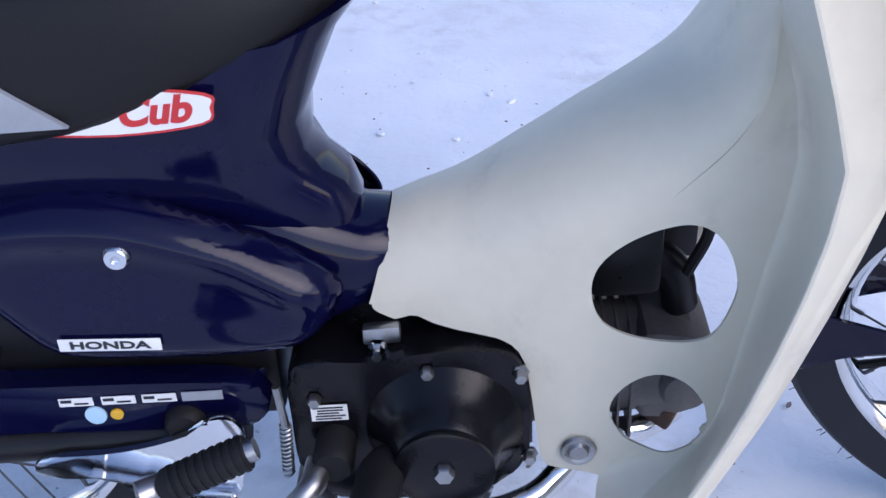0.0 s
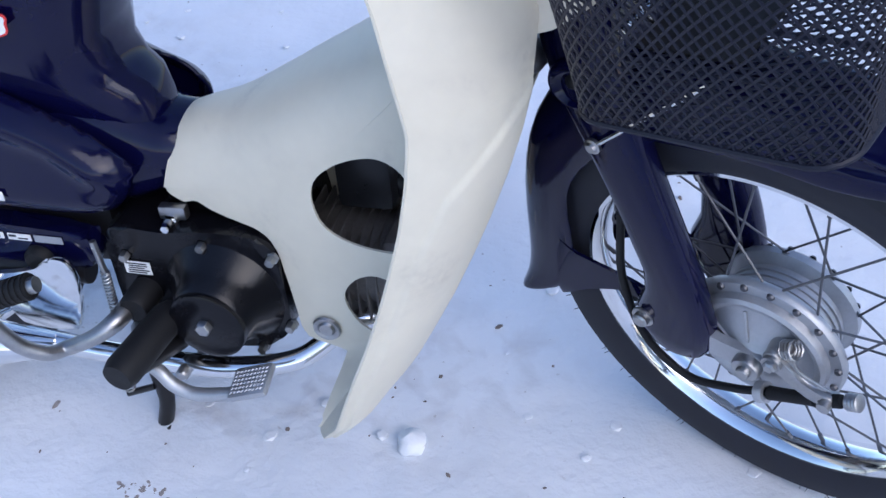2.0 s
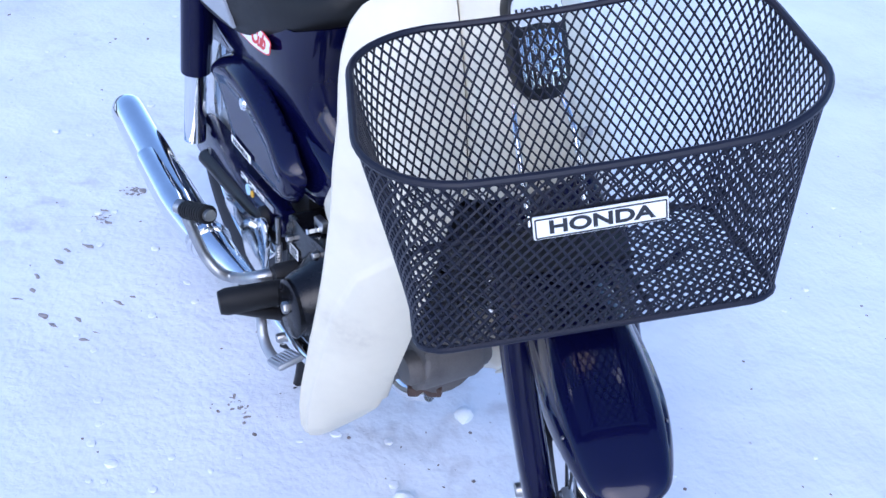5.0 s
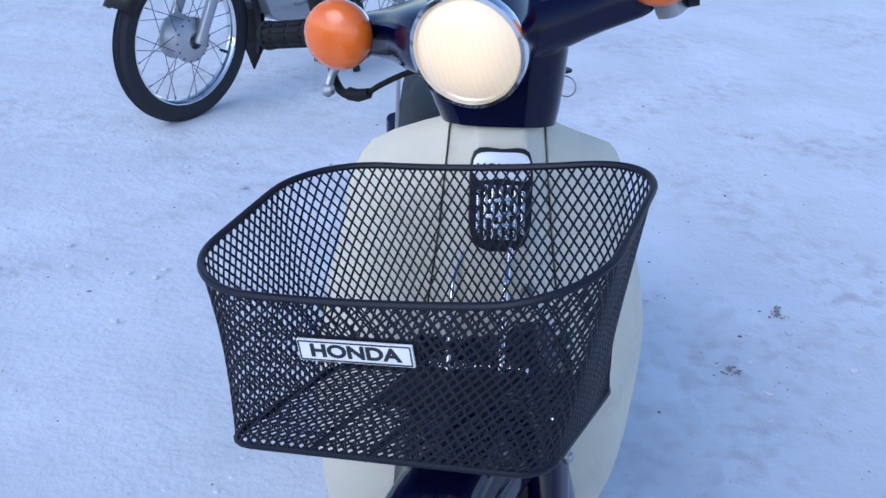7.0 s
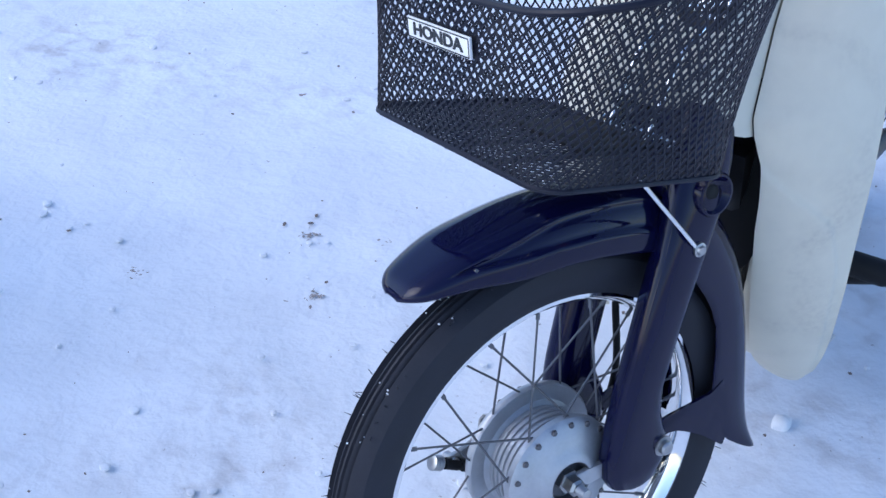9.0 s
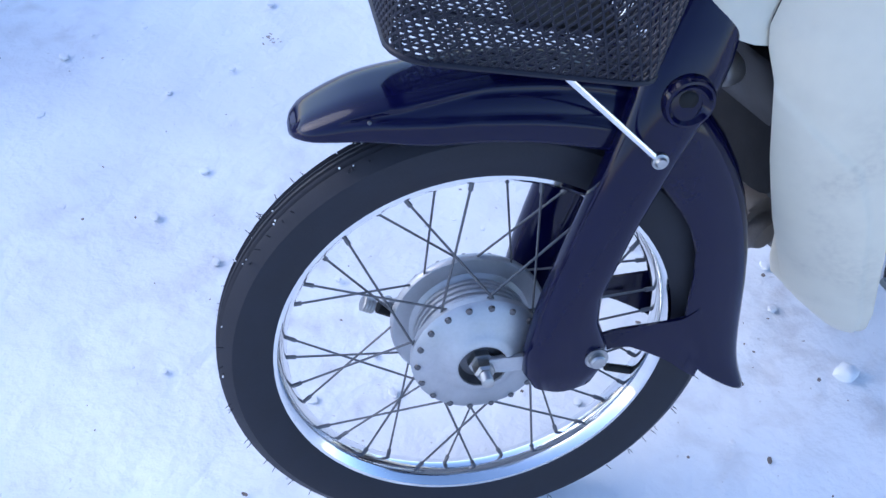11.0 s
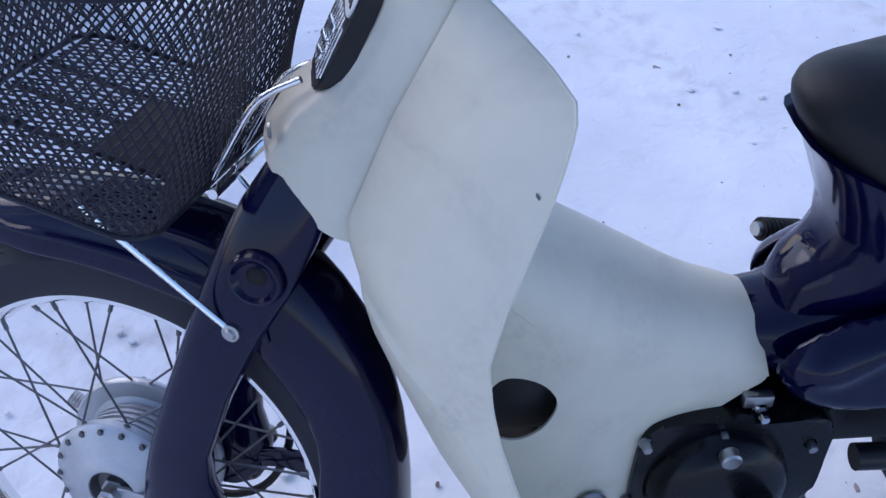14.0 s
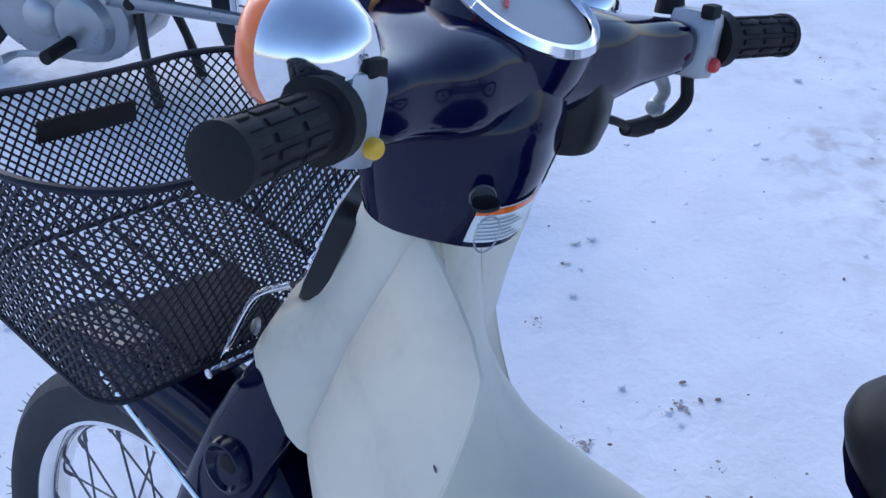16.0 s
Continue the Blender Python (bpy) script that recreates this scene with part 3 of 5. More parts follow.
def basket_wall(u, v):
    """A point of the wall: u round (0..1), v from bottom (0) to rim (1)."""
    def ring(hx0, hx1, hy, r):
        cx, hx = (hx0 + hx1) / 2, (hx1 - hx0) / 2
        segs = [2 * (hx - r), math.pi * r / 2, 2 * (hy - r), math.pi * r / 2] * 2
        s = (u % 1) * sum(segs)
        corners = [(1, 1), (-1, 1), (-1, -1), (1, -1)]
        pos = [((hx - r), hy, -1, 0), None, (-hx, (hy - r), 0, -1), None, (-(hx - r), -hy, 1, 0), None, (hx, -(hy - r), 0, 1), None]
        cent = {1: (-(hx - r), hy - r, 90), 3: (-(hx - r), -(hy - r), 180), 5: (hx - r, -(hy - r), 270), 7: (hx - r, hy - r, 0)}
        for i, L in enumerate(segs):
            if s <= L + 1e-9:
                if i % 2 == 0:
                    x, y, dx, dy = pos[i]
                    return cx + x + dx * s, y + dy * s
                x, y, a0 = cent[i]
                a = radians(a0 + 90 * s / L)
                return cx + x + r * math.cos(a), y + r * math.sin(a)
            s -= L
        return cx + hx, hy - r
    x0, y0 = ring(-0.035, 0.192, 0.156, 0.030)
    x1, y1 = ring(-0.100, 0.188, 0.196, 0.088)
    y0 -= 0.018
    x, y = x0 + (x1 - x0) * v, y0 + (y1 - y0) * v
    zb = 0.642 + (x0 + 0.035) * 0.22
    zt = 0.849 + 0.010 * (y1 / 0.195) ** 2 - 0.02 * max(0.0, x1)
    return Vector((x, y + BY, zb + (zt - zb) * v))


def strand(bm, a, b, n, w=0.00098, h=0.0007):
    """A flat strand between two points, its broad side to n."""
    d = (b - a).normalized()
    e = d.cross(n).normalized() * w
    f = e.cross(d).normalized() * h
    v = [bm.verts.new(p + q) for p in (a, b) for q in (e + f, -e + f, -e - f, e - f)]
    for i in range(4):
        j = (i + 1) % 4
        bm.faces.new((v[i], v[j], v[4 + j], v[4 + i]))


def make_basket():
    cols, rows = 104, 26
    bm = bmesh.new()
    for r in range(rows):
        for c in range(cols):
            off = 0.5 if r % 2 else 0.0
            a = basket_wall((c + off) / cols, r / rows)
            out = (a - Vector((0.05, BY, a.z)))
            for k in (-0.5, 0.5):
                b = basket_wall((c + off + k) / cols, (r + 1) / rows)
                strand(bm, a, b, out)
    body = part("basket", bm, BASKET, bike, "black expanded-metal wire basket", BASKET_AT, sharp=20)
    nx, ny = 24, 30
    bm = bmesh.new()
    def floor(i, j):
        x = -0.033 + 0.219 * i / nx
        w = 0.154 if 0.02 < i / nx < 0.98 else 0.146
        return Vector((x, BY - 0.018 - w + 2 * w * j / ny, 0.642 + (x + 0.035) * 0.22 - 0.001))
    for i in range(nx):
        for j in range(ny):
            off = 0.5 if i % 2 else 0.0
            for k in (-0.5, 0.5):
                strand(bm, floor(i, min(ny, j + off)), floor(i + 1, min(ny, max(0, j + off + k))), Vector((0, 0, 1)))
    part("basket_floor", bm, BASKET, body, "wire mesh floor", sharp=20)
    rim = [basket_wall(k / 96, 1) for k in range(96)]
    part("rim", tube(rim + rim[:1], 0.0038, 8, 0), BASKET, body, "round wire rim")
    low = [basket_wall(k / 96, 0) for k in range(96)]
    part("lower_rim", tube(low + low[:1], 0.0030, 8, 0), BASKET, body, "lower wire edge")
    for y in (-0.06, 0.0, 0.06):
        part("floor_bar", tube([(-0.033, BY - 0.03 + y, 0.638), (0.186, BY - 0.03 + y, 0.686)], 0.003, 6, 0), BASKET, body, "floor wire")
    # mounting plate inside, on the floor
    part("mounting_plate", box(0.10, 0.12, 0.004, 0.001, pose(0.02, BY - 0.02, 0.656, 0, -12, 0)), RUBBER, body, "black mounting plate")

    # name plate on the front wall
    t = radians(-3)
    at = Matrix.Translation((0.1940, 0.001, 0.802)) @ Matrix.Rotation(radians(90), 4, "Z") @ Matrix.Rotation(radians(90), 4, "X")
    pl = part("name_plate", box(0.108, 0.021, 0.003, 0.0012), WHITE, body, "white plate with black lettering", at)
    part("plate_edge", plate_ring(0.104, 0.0175, 0.0012), DARK, pl)
    text_part("lettering", "HONDA", 0.0165, DARK, pl, pose(0, 0, 0.0018), wide=1.36, bold=0.0005)
    bk = part("plate_back", box(0.110, 0.022, 0.003, 0.001), BLACK, body, "black backing bar", at @ pose(0, 0, -0.006))
    # struts down to the fork legs
    for s in SIDES:
        st = part("strut", tube([(0.05, BY + s * 0.10, 0.652), (-0.060, s * 0.080, 0.529), (-0.070, s * 0.080, 0.521)], 0.0031, 8, 0, flat=0.7), CHROME, body, "chrome strut")
        part("strut_bolt", lathe([(0.0, 0.006), (0.0045, 0.006), (0.006, 0.003), (0.0085, 0.002), (0.0085, -0.002)], 14), STEEL, st, "steel bolt", Matrix.Translation((-0.068, s * 0.080, 0.521)) @ (Matrix.Identity(4) if s > 0 else Matrix.Rotation(math.pi, 4, "Z")))
        part("bracket_bar", tube([(-0.121, s * 0.025, 0.746), (-0.094, s * 0.029, 0.732), (-0.076, s * 0.030, 0.715), (-0.050, s * 0.030, 0.670), (-0.029, s * 0.030, 0.634)], 0.0034, 10, 4), CHROME, body, "chrome bracket bar")
    part("bracket_cross", tube([(-0.048, -0.055, 0.643), (-0.048, 0.055, 0.643)], 0.005, 8, 0), CHROME, body, "chrome bracket bar")
    return body


def plate_ring(w, h, t):
    """A thin raised frame line."""
    bm = bmesh.new()
    for x, y, sx, sy in ((0, h / 2, w, t), (0, -h / 2, w, t), (w / 2, 0, t, h), (-w / 2, 0, t, h)):
        bmesh.ops.create_cube(bm, size=1, matrix=Matrix.Translation((x, y, 0.0016)) @ Matrix.Diagonal((sx, sy, 0.0008, 1)))
    return bm


basket = make_basket()

# ---- leg shield ----
CREASE = [(0.12, -0.425, 0.155), (0.16, -0.404, 0.172), (0.20, -0.375, 0.190), (0.25, -0.350, 0.200), (0.30, -0.324, 0.205), (0.35, -0.302, 0.207), (0.40, -0.283, 0.208), (0.45, -0.266, 0.207), (0.50, -0.251, 0.206), (0.55, -0.240, 0.205),
          (0.60, -0.234, 0.202), (0.65, -0.247, 0.194)]
FREE_TOP = [(0.633, -0.143, 0.084), (0.655, -0.142, 0.078), (0.75, -0.184, 0.066), (0.85, -0.239, 0.057), (0.862, -0.247, 0.055)]
FREE = [(0.12, -0.392, 0.128), (0.16, -0.362, 0.122), (0.20, -0.332, 0.115), (0.25, -0.300, 0.110), (0.30, -0.274, 0.108), (0.35, -0.249, 0.106), (0.40, -0.223, 0.105), (0.45, -0.202, 0.103), (0.50, -0.182, 0.101), (0.55, -0.164, 0.101), (0.60, -0.152, 0.096)] + FREE_TOP
SPINE = [(-0.575, 0.487), (-0.519, 0.503), (-0.456, 0.533), (-0.406, 0.560), (-0.354, 0.587), (-0.315, 0.612), (-0.290, 0.647), (-0.276, 0.70), (-0.273, 0.77), (-0.272, 0.86)]
# the inner line where the flat side meets the wing
CREASE_LEFT = [(z, x - float(np.interp(z, [0.12, 0.3, 0.6], [0.022, 0.018, 0.019])), y) for z, x, y in CREASE] + [(0.70, -0.286, 0.182), (0.74, -0.301, 0.174), (0.77, -0.310, 0.168), (0.80, -0.319, 0.158), (0.815, -0.320, 0.145), (0.828, -0.304, 0.116), (0.845, -0.277, 0.084), (0.862, -0.250, 0.058)]
CREASE_RIGHT = [(z, x + 0.010 * max(0.0, min(1.0, (0.30 - z) / 0.1)), y) for z, x, y in CREASE] + [(0.70, -0.262, 0.182), (0.74, -0.276, 0.176), (0.77, -0.282, 0.170), (0.80, -0.285, 0.160), (0.82, -0.283, 0.145), (0.835, -0.276, 0.120), (0.85, -0.266, 0.086), (0.862, -0.252, 0.058)]
FREE_RIGHT = [(0.12, -0.385, 0.125), (0.16, -0.352, 0.120), (0.20, -0.322, 0.113), (0.25, -0.289, 0.108), (0.30, -0.262, 0.106), (0.35, -0.236, 0.105), (0.40, -0.213, 0.104), (0.45, -0.192, 0.102), (0.50, -0.173, 0.100), (0.55, -0.157, 0.100), (0.60, -0.145, 0.096)] + FREE_TOP
BEND = [(0.12, -0.425, 0.150), (0.16, -0.405, 0.160), (0.20, -0.372, 0.130), (0.24, -0.315, 0.100), (0.27, -0.287, 0.094), (0.30, -0.275, 0.093), (0.35, -0.266, 0.092), (0.40, -0.258, 0.092), (0.45, -0.250, 0.092), (0.50, -0.240, 0.092), (0.55, -0.234, 0.090), (0.60, -0.240, 0.086), (0.66, -0.256, 0.068), (0.72, -0.260, 0.053), (0.80, -0.262, 0.046), (0.85, -0.256, 0.046), (0.862, -0.254, 0.050)]


def seg_dist(px, pz, line):
    best = 9.0
    for (ax, az), (bx, bz) in zip(line, line[1:]):
        dx, dz = bx - ax, bz - az
        t = max(0.0, min(1.0, ((px - ax) * dx + (pz - az) * dz) / (dx * dx + dz * dz)))
        best = min(best, math.hypot(px - ax - t * dx, pz - az - t * dz))
    return best


def inside(px, pz, poly):
    hit = False
    for (ax, az), (bx, bz) in zip(poly, poly[1:] + poly[:1]):
        if (az > pz) != (bz > pz) and px < (bx - ax) * (pz - az) / (bz - az) + ax:
            hit = not hit
    return hit


def sheet(outline, holes, step, depth):
    """A sheet cut to an outline with holes; depth(x, z) gives its third coordinate."""
    rings = [outline, *holes]
    closed = [r + r[:1] for r in rings]
    def field(x, z):
        d = min(seg_dist(x, z, r) for r in closed)
        ok = inside(x, z, outline) and not any(inside(x, z, h) for h in holes)
        return d if ok else -d
    xs = np.arange(min(p[0] for p in outline) - step, max(p[0] for p in outline) + 2 * step, step)
    zs = np.arange(min(p[1] for p in outline) - step, max(p[1] for p in outline) + 2 * step, step)
    grid = [[field(x, z) for x in xs] for z in zs]
    bm, made = bmesh.new(), {}
    def vert(x, z):
        key = (round(x, 5), round(z, 5))
        if key not in made:
            made[key] = bm.verts.new((x, depth(x, z), z))
        return made[key]
    for j in range(len(zs) - 1):
        for i in range(len(xs) - 1):
            ring = [(xs[i], zs[j], grid[j][i]), (xs[i + 1], zs[j], grid[j][i + 1]), (xs[i + 1], zs[j + 1], grid[j + 1][i + 1]), (xs[i], zs[j + 1], grid[j + 1][i])]
            if all(c[2] < 0 for c in ring):
                continue
            out = []
            for a, b in zip(ring, ring[1:] + ring[:1]):
                if a[2] >= 0:
                    out.append((a[0], a[1]))
                if (a[2] >= 0) != (b[2] >= 0):
                    t = a[2] / (a[2] - b[2])
                    out.append((a[0] + (b[0] - a[0]) * t, a[1] + (b[1] - a[1]) * t))
            vs = []
            for q in out:
                v = vert(*q)
                if v not in vs:
                    vs.append(v)
            if len(vs) > 2:
                try:
                    bm.faces.new(vs)
                except ValueError:
                    pass
    return bm


HOLE_A = smooth_outline([(-0.399, 0.436), (-0.389, 0.465), (-0.356, 0.488), (-0.315, 0.497), (-0.288, 0.481), (-0.271, 0.441), (-0.275, 0.410), (-0.289, 0.384), (-0.317, 0.378), (-0.359, 0.385), (-0.389, 0.403)], 4)
HOLE_B = smooth_outline([(-0.378, 0.305), (-0.362, 0.332), (-0.333, 0.343), (-0.303, 0.328), (-0.286, 0.294), (-0.302, 0.262), (-0.330, 0.253), (-0.364, 0.271)], 4)
HOLE_L = smooth_outline([(-0.354, 0.418), (-0.348, 0.440), (-0.330, 0.458), (-0.300, 0.468), (-0.282, 0.456), (-0.274, 0.425), (-0.285, 0.388), (-0.312, 0.374), (-0.340, 0.388)], 4)


def round_at(z):
    return float(np.interp(z, [0.57, 0.66], [0.072, 0.026]))


def spine_frame(k, steps=60):
    """A point of the spine line and its inward normal."""
    line = curve_pts([(x, 0, z) for x, z in SPINE], 10)
    i = min(len(line) - 1, int(k / steps * (len(line) - 1)))
    d = (line[min(i + 1, len(line) - 1)] - line[max(i - 1, 0)]).normalized()
    u = max(0.0, 1 - k / (steps * 0.22))
    return line[i], (Vector((d.z, 0, -d.x)) * (1 - u) + Vector((-0.30, 0, -0.95)) * u).normalized()


def shield_outline(s):
    front = [(interp(z, BEND)[0], z) for z in (0.165, 0.18, 0.20, 0.225, 0.25, 0.275, 0.30, 0.35, 0.40, 0.45, 0.50, 0.55, 0.60, 0.63, 0.655)]
    top = []
    for k in range(60, -1, -2):
        p, n = spine_frame(k)
        q = p + n * round_at(p.z)
        if q.z < 0.65 and (not top or q.x < top[-1][0]) and q.x > -0.600:
            top.append((q.x, q.z))
    rear = [(-0.594, 0.408)]
    low = [(-0.575, 0.398), (-0.558, 0.404), (-0.540, 0.394), (-0.520, 0.388), (-0.482, 0.381), (-0.466, 0.372), (-0.457, 0.352), (-0.451, 0.31), (-0.444, 0.245), (-0.436, 0.233), (-0.405, 0.228), (-0.385, 0.222), (-0.390, 0.205), (-0.400, 0.180), (-0.404, 0.166)]
    if s > 0:
        low = [(-0.575, 0.396), (-0.545, 0.374), (-0.515, 0.347), (-0.490, 0.315), (-0.479, 0.275), (-0.478, 0.235), (-0.474, 0.205), (-0.463, 0.186), (-0.444, 0.172), (-0.424, 0.170), (-0.410, 0.165)]
    return front + top + rear + low


def shield_depth(x, z):
    base = float(np.interp(x, [-0.6, -0.52, -0.42, -0.30], [0.056, 0.068, 0.086, 0.092]))
    bx, by = interp(z, BEND)
    t = max(0.0, min(1.0, 1 - (bx - x) / 0.05))
    return base + (by - base) * t * t * (3 - 2 * t)


def mirrored(bm, s):
    if s < 0:
        bm.transform(Matrix.Diagonal((1, -1, 1, 1)))
    return bm


rows = []
for k in range(0, 61):
    p, n = spine_frame(k)
    rd = round_at(p.z)
    q = p + n * rd
    w = min(shield_depth(q.x, q.z), 0.090) * float(np.interp(p.z, [0.60, 0.70], [1.0, 1.02])) + 0.0004
    row = []
    for i in range(25):
        a = -math.pi / 2 + math.pi * i / 24
        sa = math.sin(a)
        o = p + n * (rd + 0.003) * (1 - abs(math.cos(a)) ** 0.95)
        row.append((o.x, w * sa, o.z))
    rows.append(row)
spine = part("spine_cover", loft(rows, False, False), CREAM, bike, "cream plastic spine of the leg shield", sharp=60)
sol = spine.modifiers.new("thickness", "SOLIDIFY")
sol.thickness, sol.offset = 0.003, 0.0
crisp(spine)
for s in SIDES:
    shield = part("leg_shield", mirrored(sheet(shield_outline(s), [HOLE_A, HOLE_B] if s < 0 else [HOLE_L], 0.007, shield_depth), s), CREAM, bike, "cream plastic leg shield half, lightly scuffed", sharp=60)
    sol = shield.modifiers.new("thickness", "SOLIDIFY")
    sol.thickness, sol.offset = 0.003, 0.0
    crisp(shield)
    rows = []
    for z in np.linspace(0.163, 0.862, 60):
        (bx, by), (cx, cy) = interp(z, BEND), interp(z, CREASE_LEFT if s > 0 else CREASE_RIGHT)
        # leaves the side panel in its own plane, then turns outward to the edge
        lead = float(np.interp(z, [0.16, 0.28, 0.55, 0.66], [0.0, 0.012, 0.024, 0.004]))
        rows.append([(bx - 0.004, s * (by - 0.0005), z)] + [((1 - t) ** 2 * bx + 2 * t * (1 - t) * (bx + lead) + t * t * cx, s * ((1 - t) ** 2 * by + 2 * t * (1 - t) * (by + 0.006) + t * t * cy), z) for t in (k / 16 for k in range(17))])
    back = part("wing_back", loft(rows, False, False), CREAM, shield, "cream back face of the wing", sharp=60)
    sol = back.modifiers.new("thickness", "SOLIDIFY")
    sol.thickness, sol.offset = 0.0026, 0.0
    crisp(back)
    rows = []
    for z in np.linspace(0.163, 0.862, 130):
        (cx, cy), (fx, fy) = interp(z, CREASE_LEFT if s > 0 else CREASE_RIGHT), interp(z, FREE if s > 0 else FREE_RIGHT)
        row = []
        for k in range(49):
            t = k / 48
            bulge = 0.014 * math.sin(math.pi * t) ** 0.8 * min(1.0, (z - 0.08) / 0.1) * min(1.0, (0.87 - z) / 0.1)
            # a shallow raised field inside a border
            bulge += 0.0038 * max(0.0, min(1.0, (t - float(np.interp(z, [0.2, 0.45, 0.52, 0.59], [0.10, 0.16, 0.30, 0.95]))) / 0.04)) * min(1.0, max(0.0, (0.605 - z) / 0.015))
            row.append((cx + (fx - cx) * t + bulge * 0.75, s * (cy + (fy - cy) * t + bulge * 0.65), z + 0.032 * t ** 1.4 * max(0.0, (0.263 - z) / 0.1)))
        rows.append(row)
    wing = part("wing", loft(rows, False, False), CREAM, shield, "cream front wing")
    wing.modifiers.new("thickness", "SOLIDIFY").thickness = 0.003
    crisp(wing)
    if s > 0:
        bm = bmesh.new()
        bmesh.ops.create_icosphere(bm, subdivisions=2, radius=0.0026)
        for v in bm.verts:
            v.co *= 1 + 0.5 * noise.noise(v.co * 700)
        part("scuff_mark", bm, CYLINDER, wing, "small grey-brown scuff", Matrix.Translation((-0.2905, 0.1672, 0.746)) @ Matrix.Rotation(radians(40), 4, "Z") @ Matrix.Diagonal((0.4, 1.0, 1.3, 1)))
    part("grommet", lathe([(0.0, 0.004), (0.008, 0.004), (0.010, 0.001), (0.013, 0.003), (0.0155, 0.003), (0.017, 0.0)], 24), STEEL, shield, "grey washer and screw", Matrix.Translation((-0.407, -0.091, 0.256) if s < 0 else (-0.410, 0.094, 0.262)) @ (Matrix.Identity(4) if s > 0 else Matrix.Rotation(math.pi, 4, "Z")))
    cl = part("clip", box(0.034, 0.012, 0.018, 0.003, pose(-0.588, s * 0.066, 0.388)), STEEL, shield, "bright steel clip")
    part("clip_bolt", lathe([(0.0, 0.016), (0.005, 0.016), (0.006, 0.013), (0.006, 0.0), (0.009, 0.0), (0.009, -0.004)], 6), CHROME, cl, "bolt", Matrix.Translation((-0.592, s * 0.072, 0.377)) @ (Matrix.Identity(4) if s > 0 else Matrix.Rotation(math.pi, 4, "Z")))


# ---- front cover with its emblem ----
def make_cover():
    rows = []
    fr = [(0.633, -0.094), (0.655, -0.074), (0.69, -0.071), (0.73, -0.098), (0.76, -0.138), (0.82, -0.172), (0.862, -0.190), (0.868, -0.205)]
    for r in np.linspace(0, 1, 26):
        row = []
        for k in range(41):
            t = -1 + 2 * k / 40
            q = abs(t)
            # the lower edge dips towards the wings
            foot = 0.664 - 0.031 * q ** 1.5
            z = foot + (0.868 - foot) * r
            (x0,), (fx, fy) = interp(z, fr), [v - 0.0028 for v in interp(z, FREE)]
            y = fy * math.copysign(q ** 0.9, t)
            # a raised middle ridge, then the sides fall back to the seam
            boxy = float(np.interp(z, [0.66, 0.72, 0.78], [1.0, 0.7, 0.0]))
            fall = (0.0 if q < 0.40 else ((q - 0.40) / 0.60) ** 1.9) * (1 - boxy) + (1 - (1 - q ** 3) ** 0.6) * boxy
            x = x0 + (fx - x0) * fall - (0.0 if q < 0.5 else 0.005 * min(1, (q - 0.5) / 0.08) * (1 - fall))
            row.append((x, y, z))
        rows.append(row)
    return loft(rows, False, False)


cover = part("front_cover", make_cover(), CREAM, bike, "cream plastic front cover", sharp=50)
cover.modifiers.new("thickness", "SOLIDIFY").thickness = 0.003
crisp(cover)
EM = Matrix.Translation((-0.150, 0, 0.797)) @ Matrix.Rotation(radians(90), 4, "Z") @ Matrix.Rotation(radians(65), 4, "X") @ Matrix.Diagonal((0.92, 1, 1, 1))
em_out = smooth_outline([(-0.033, 0.05), (0, 0.053), (0.033, 0.05), (0.037, 0.0), (0.035, -0.038), (0.022, -0.055), (0, -0.060), (-0.022, -0.055), (-0.035, -0.038), (-0.037, 0.0)], 4)
emblem = part("emblem", plate(em_out, -0.012, 0.006, 0.002, plane="xy"), BLACK, cover, "black and chrome badge", EM)
part("emblem_top", plate(smooth_outline([(-0.030, 0.046), (0, 0.049), (0.030, 0.046), (0.031, 0.020), (0.0, 0.021), (-0.031, 0.020)], 4), 0.006, 0.0085, 0.001, plane="xy"), PLATE, emblem, "bright head plate")
text_part("lettering", "HONDA", 0.012, DARK, emblem, pose(0, 0.032, 0.0090), wide=1.35, bold=0.0004)
for i in range(7):
    part("emblem_bar", box(0.0045, 0.060 if abs(i - 3) < 3 else 0.048, 0.003, 0.001, pose((i - 3) * 0.0088, -0.016, 0.0060)), CHROME, emblem, "chrome bar")
for i, (sx, yy) in enumerate(((0.034, -0.002), (0.040, -0.018), (0.026, -0.030))):
    part("emblem_stroke", box(sx, 0.005, 0.003, 0.001, pose(0.002, yy, 0.010, 0, 0, 8)), CHROME, emblem, "chrome script stroke")
part("cover_screw", lathe([(0.0, 0.003), (0.006, 0.003), (0.008, 0.0)], 14, axis="x"), STEEL, cover, "small screw", pose(-0.080, 0.030, 0.716))

# ---- frame, tank cover, side covers, seat ----
def ring_xy(z, xf, xr, hw, k=36, p=0.62, nose=0.75):
    xc, hx = (xf + xr) / 2, (xf - xr) / 2
    out = []
    for i in range(k):
        a = 2 * math.pi * i / k
        c, q = math.cos(a), math.sin(a)
        out.append((xc + hx * math.copysign(abs(c) ** p, c), hw * math.copysign(abs(q) ** (nose if c > 0 else p), q), z))
    return out


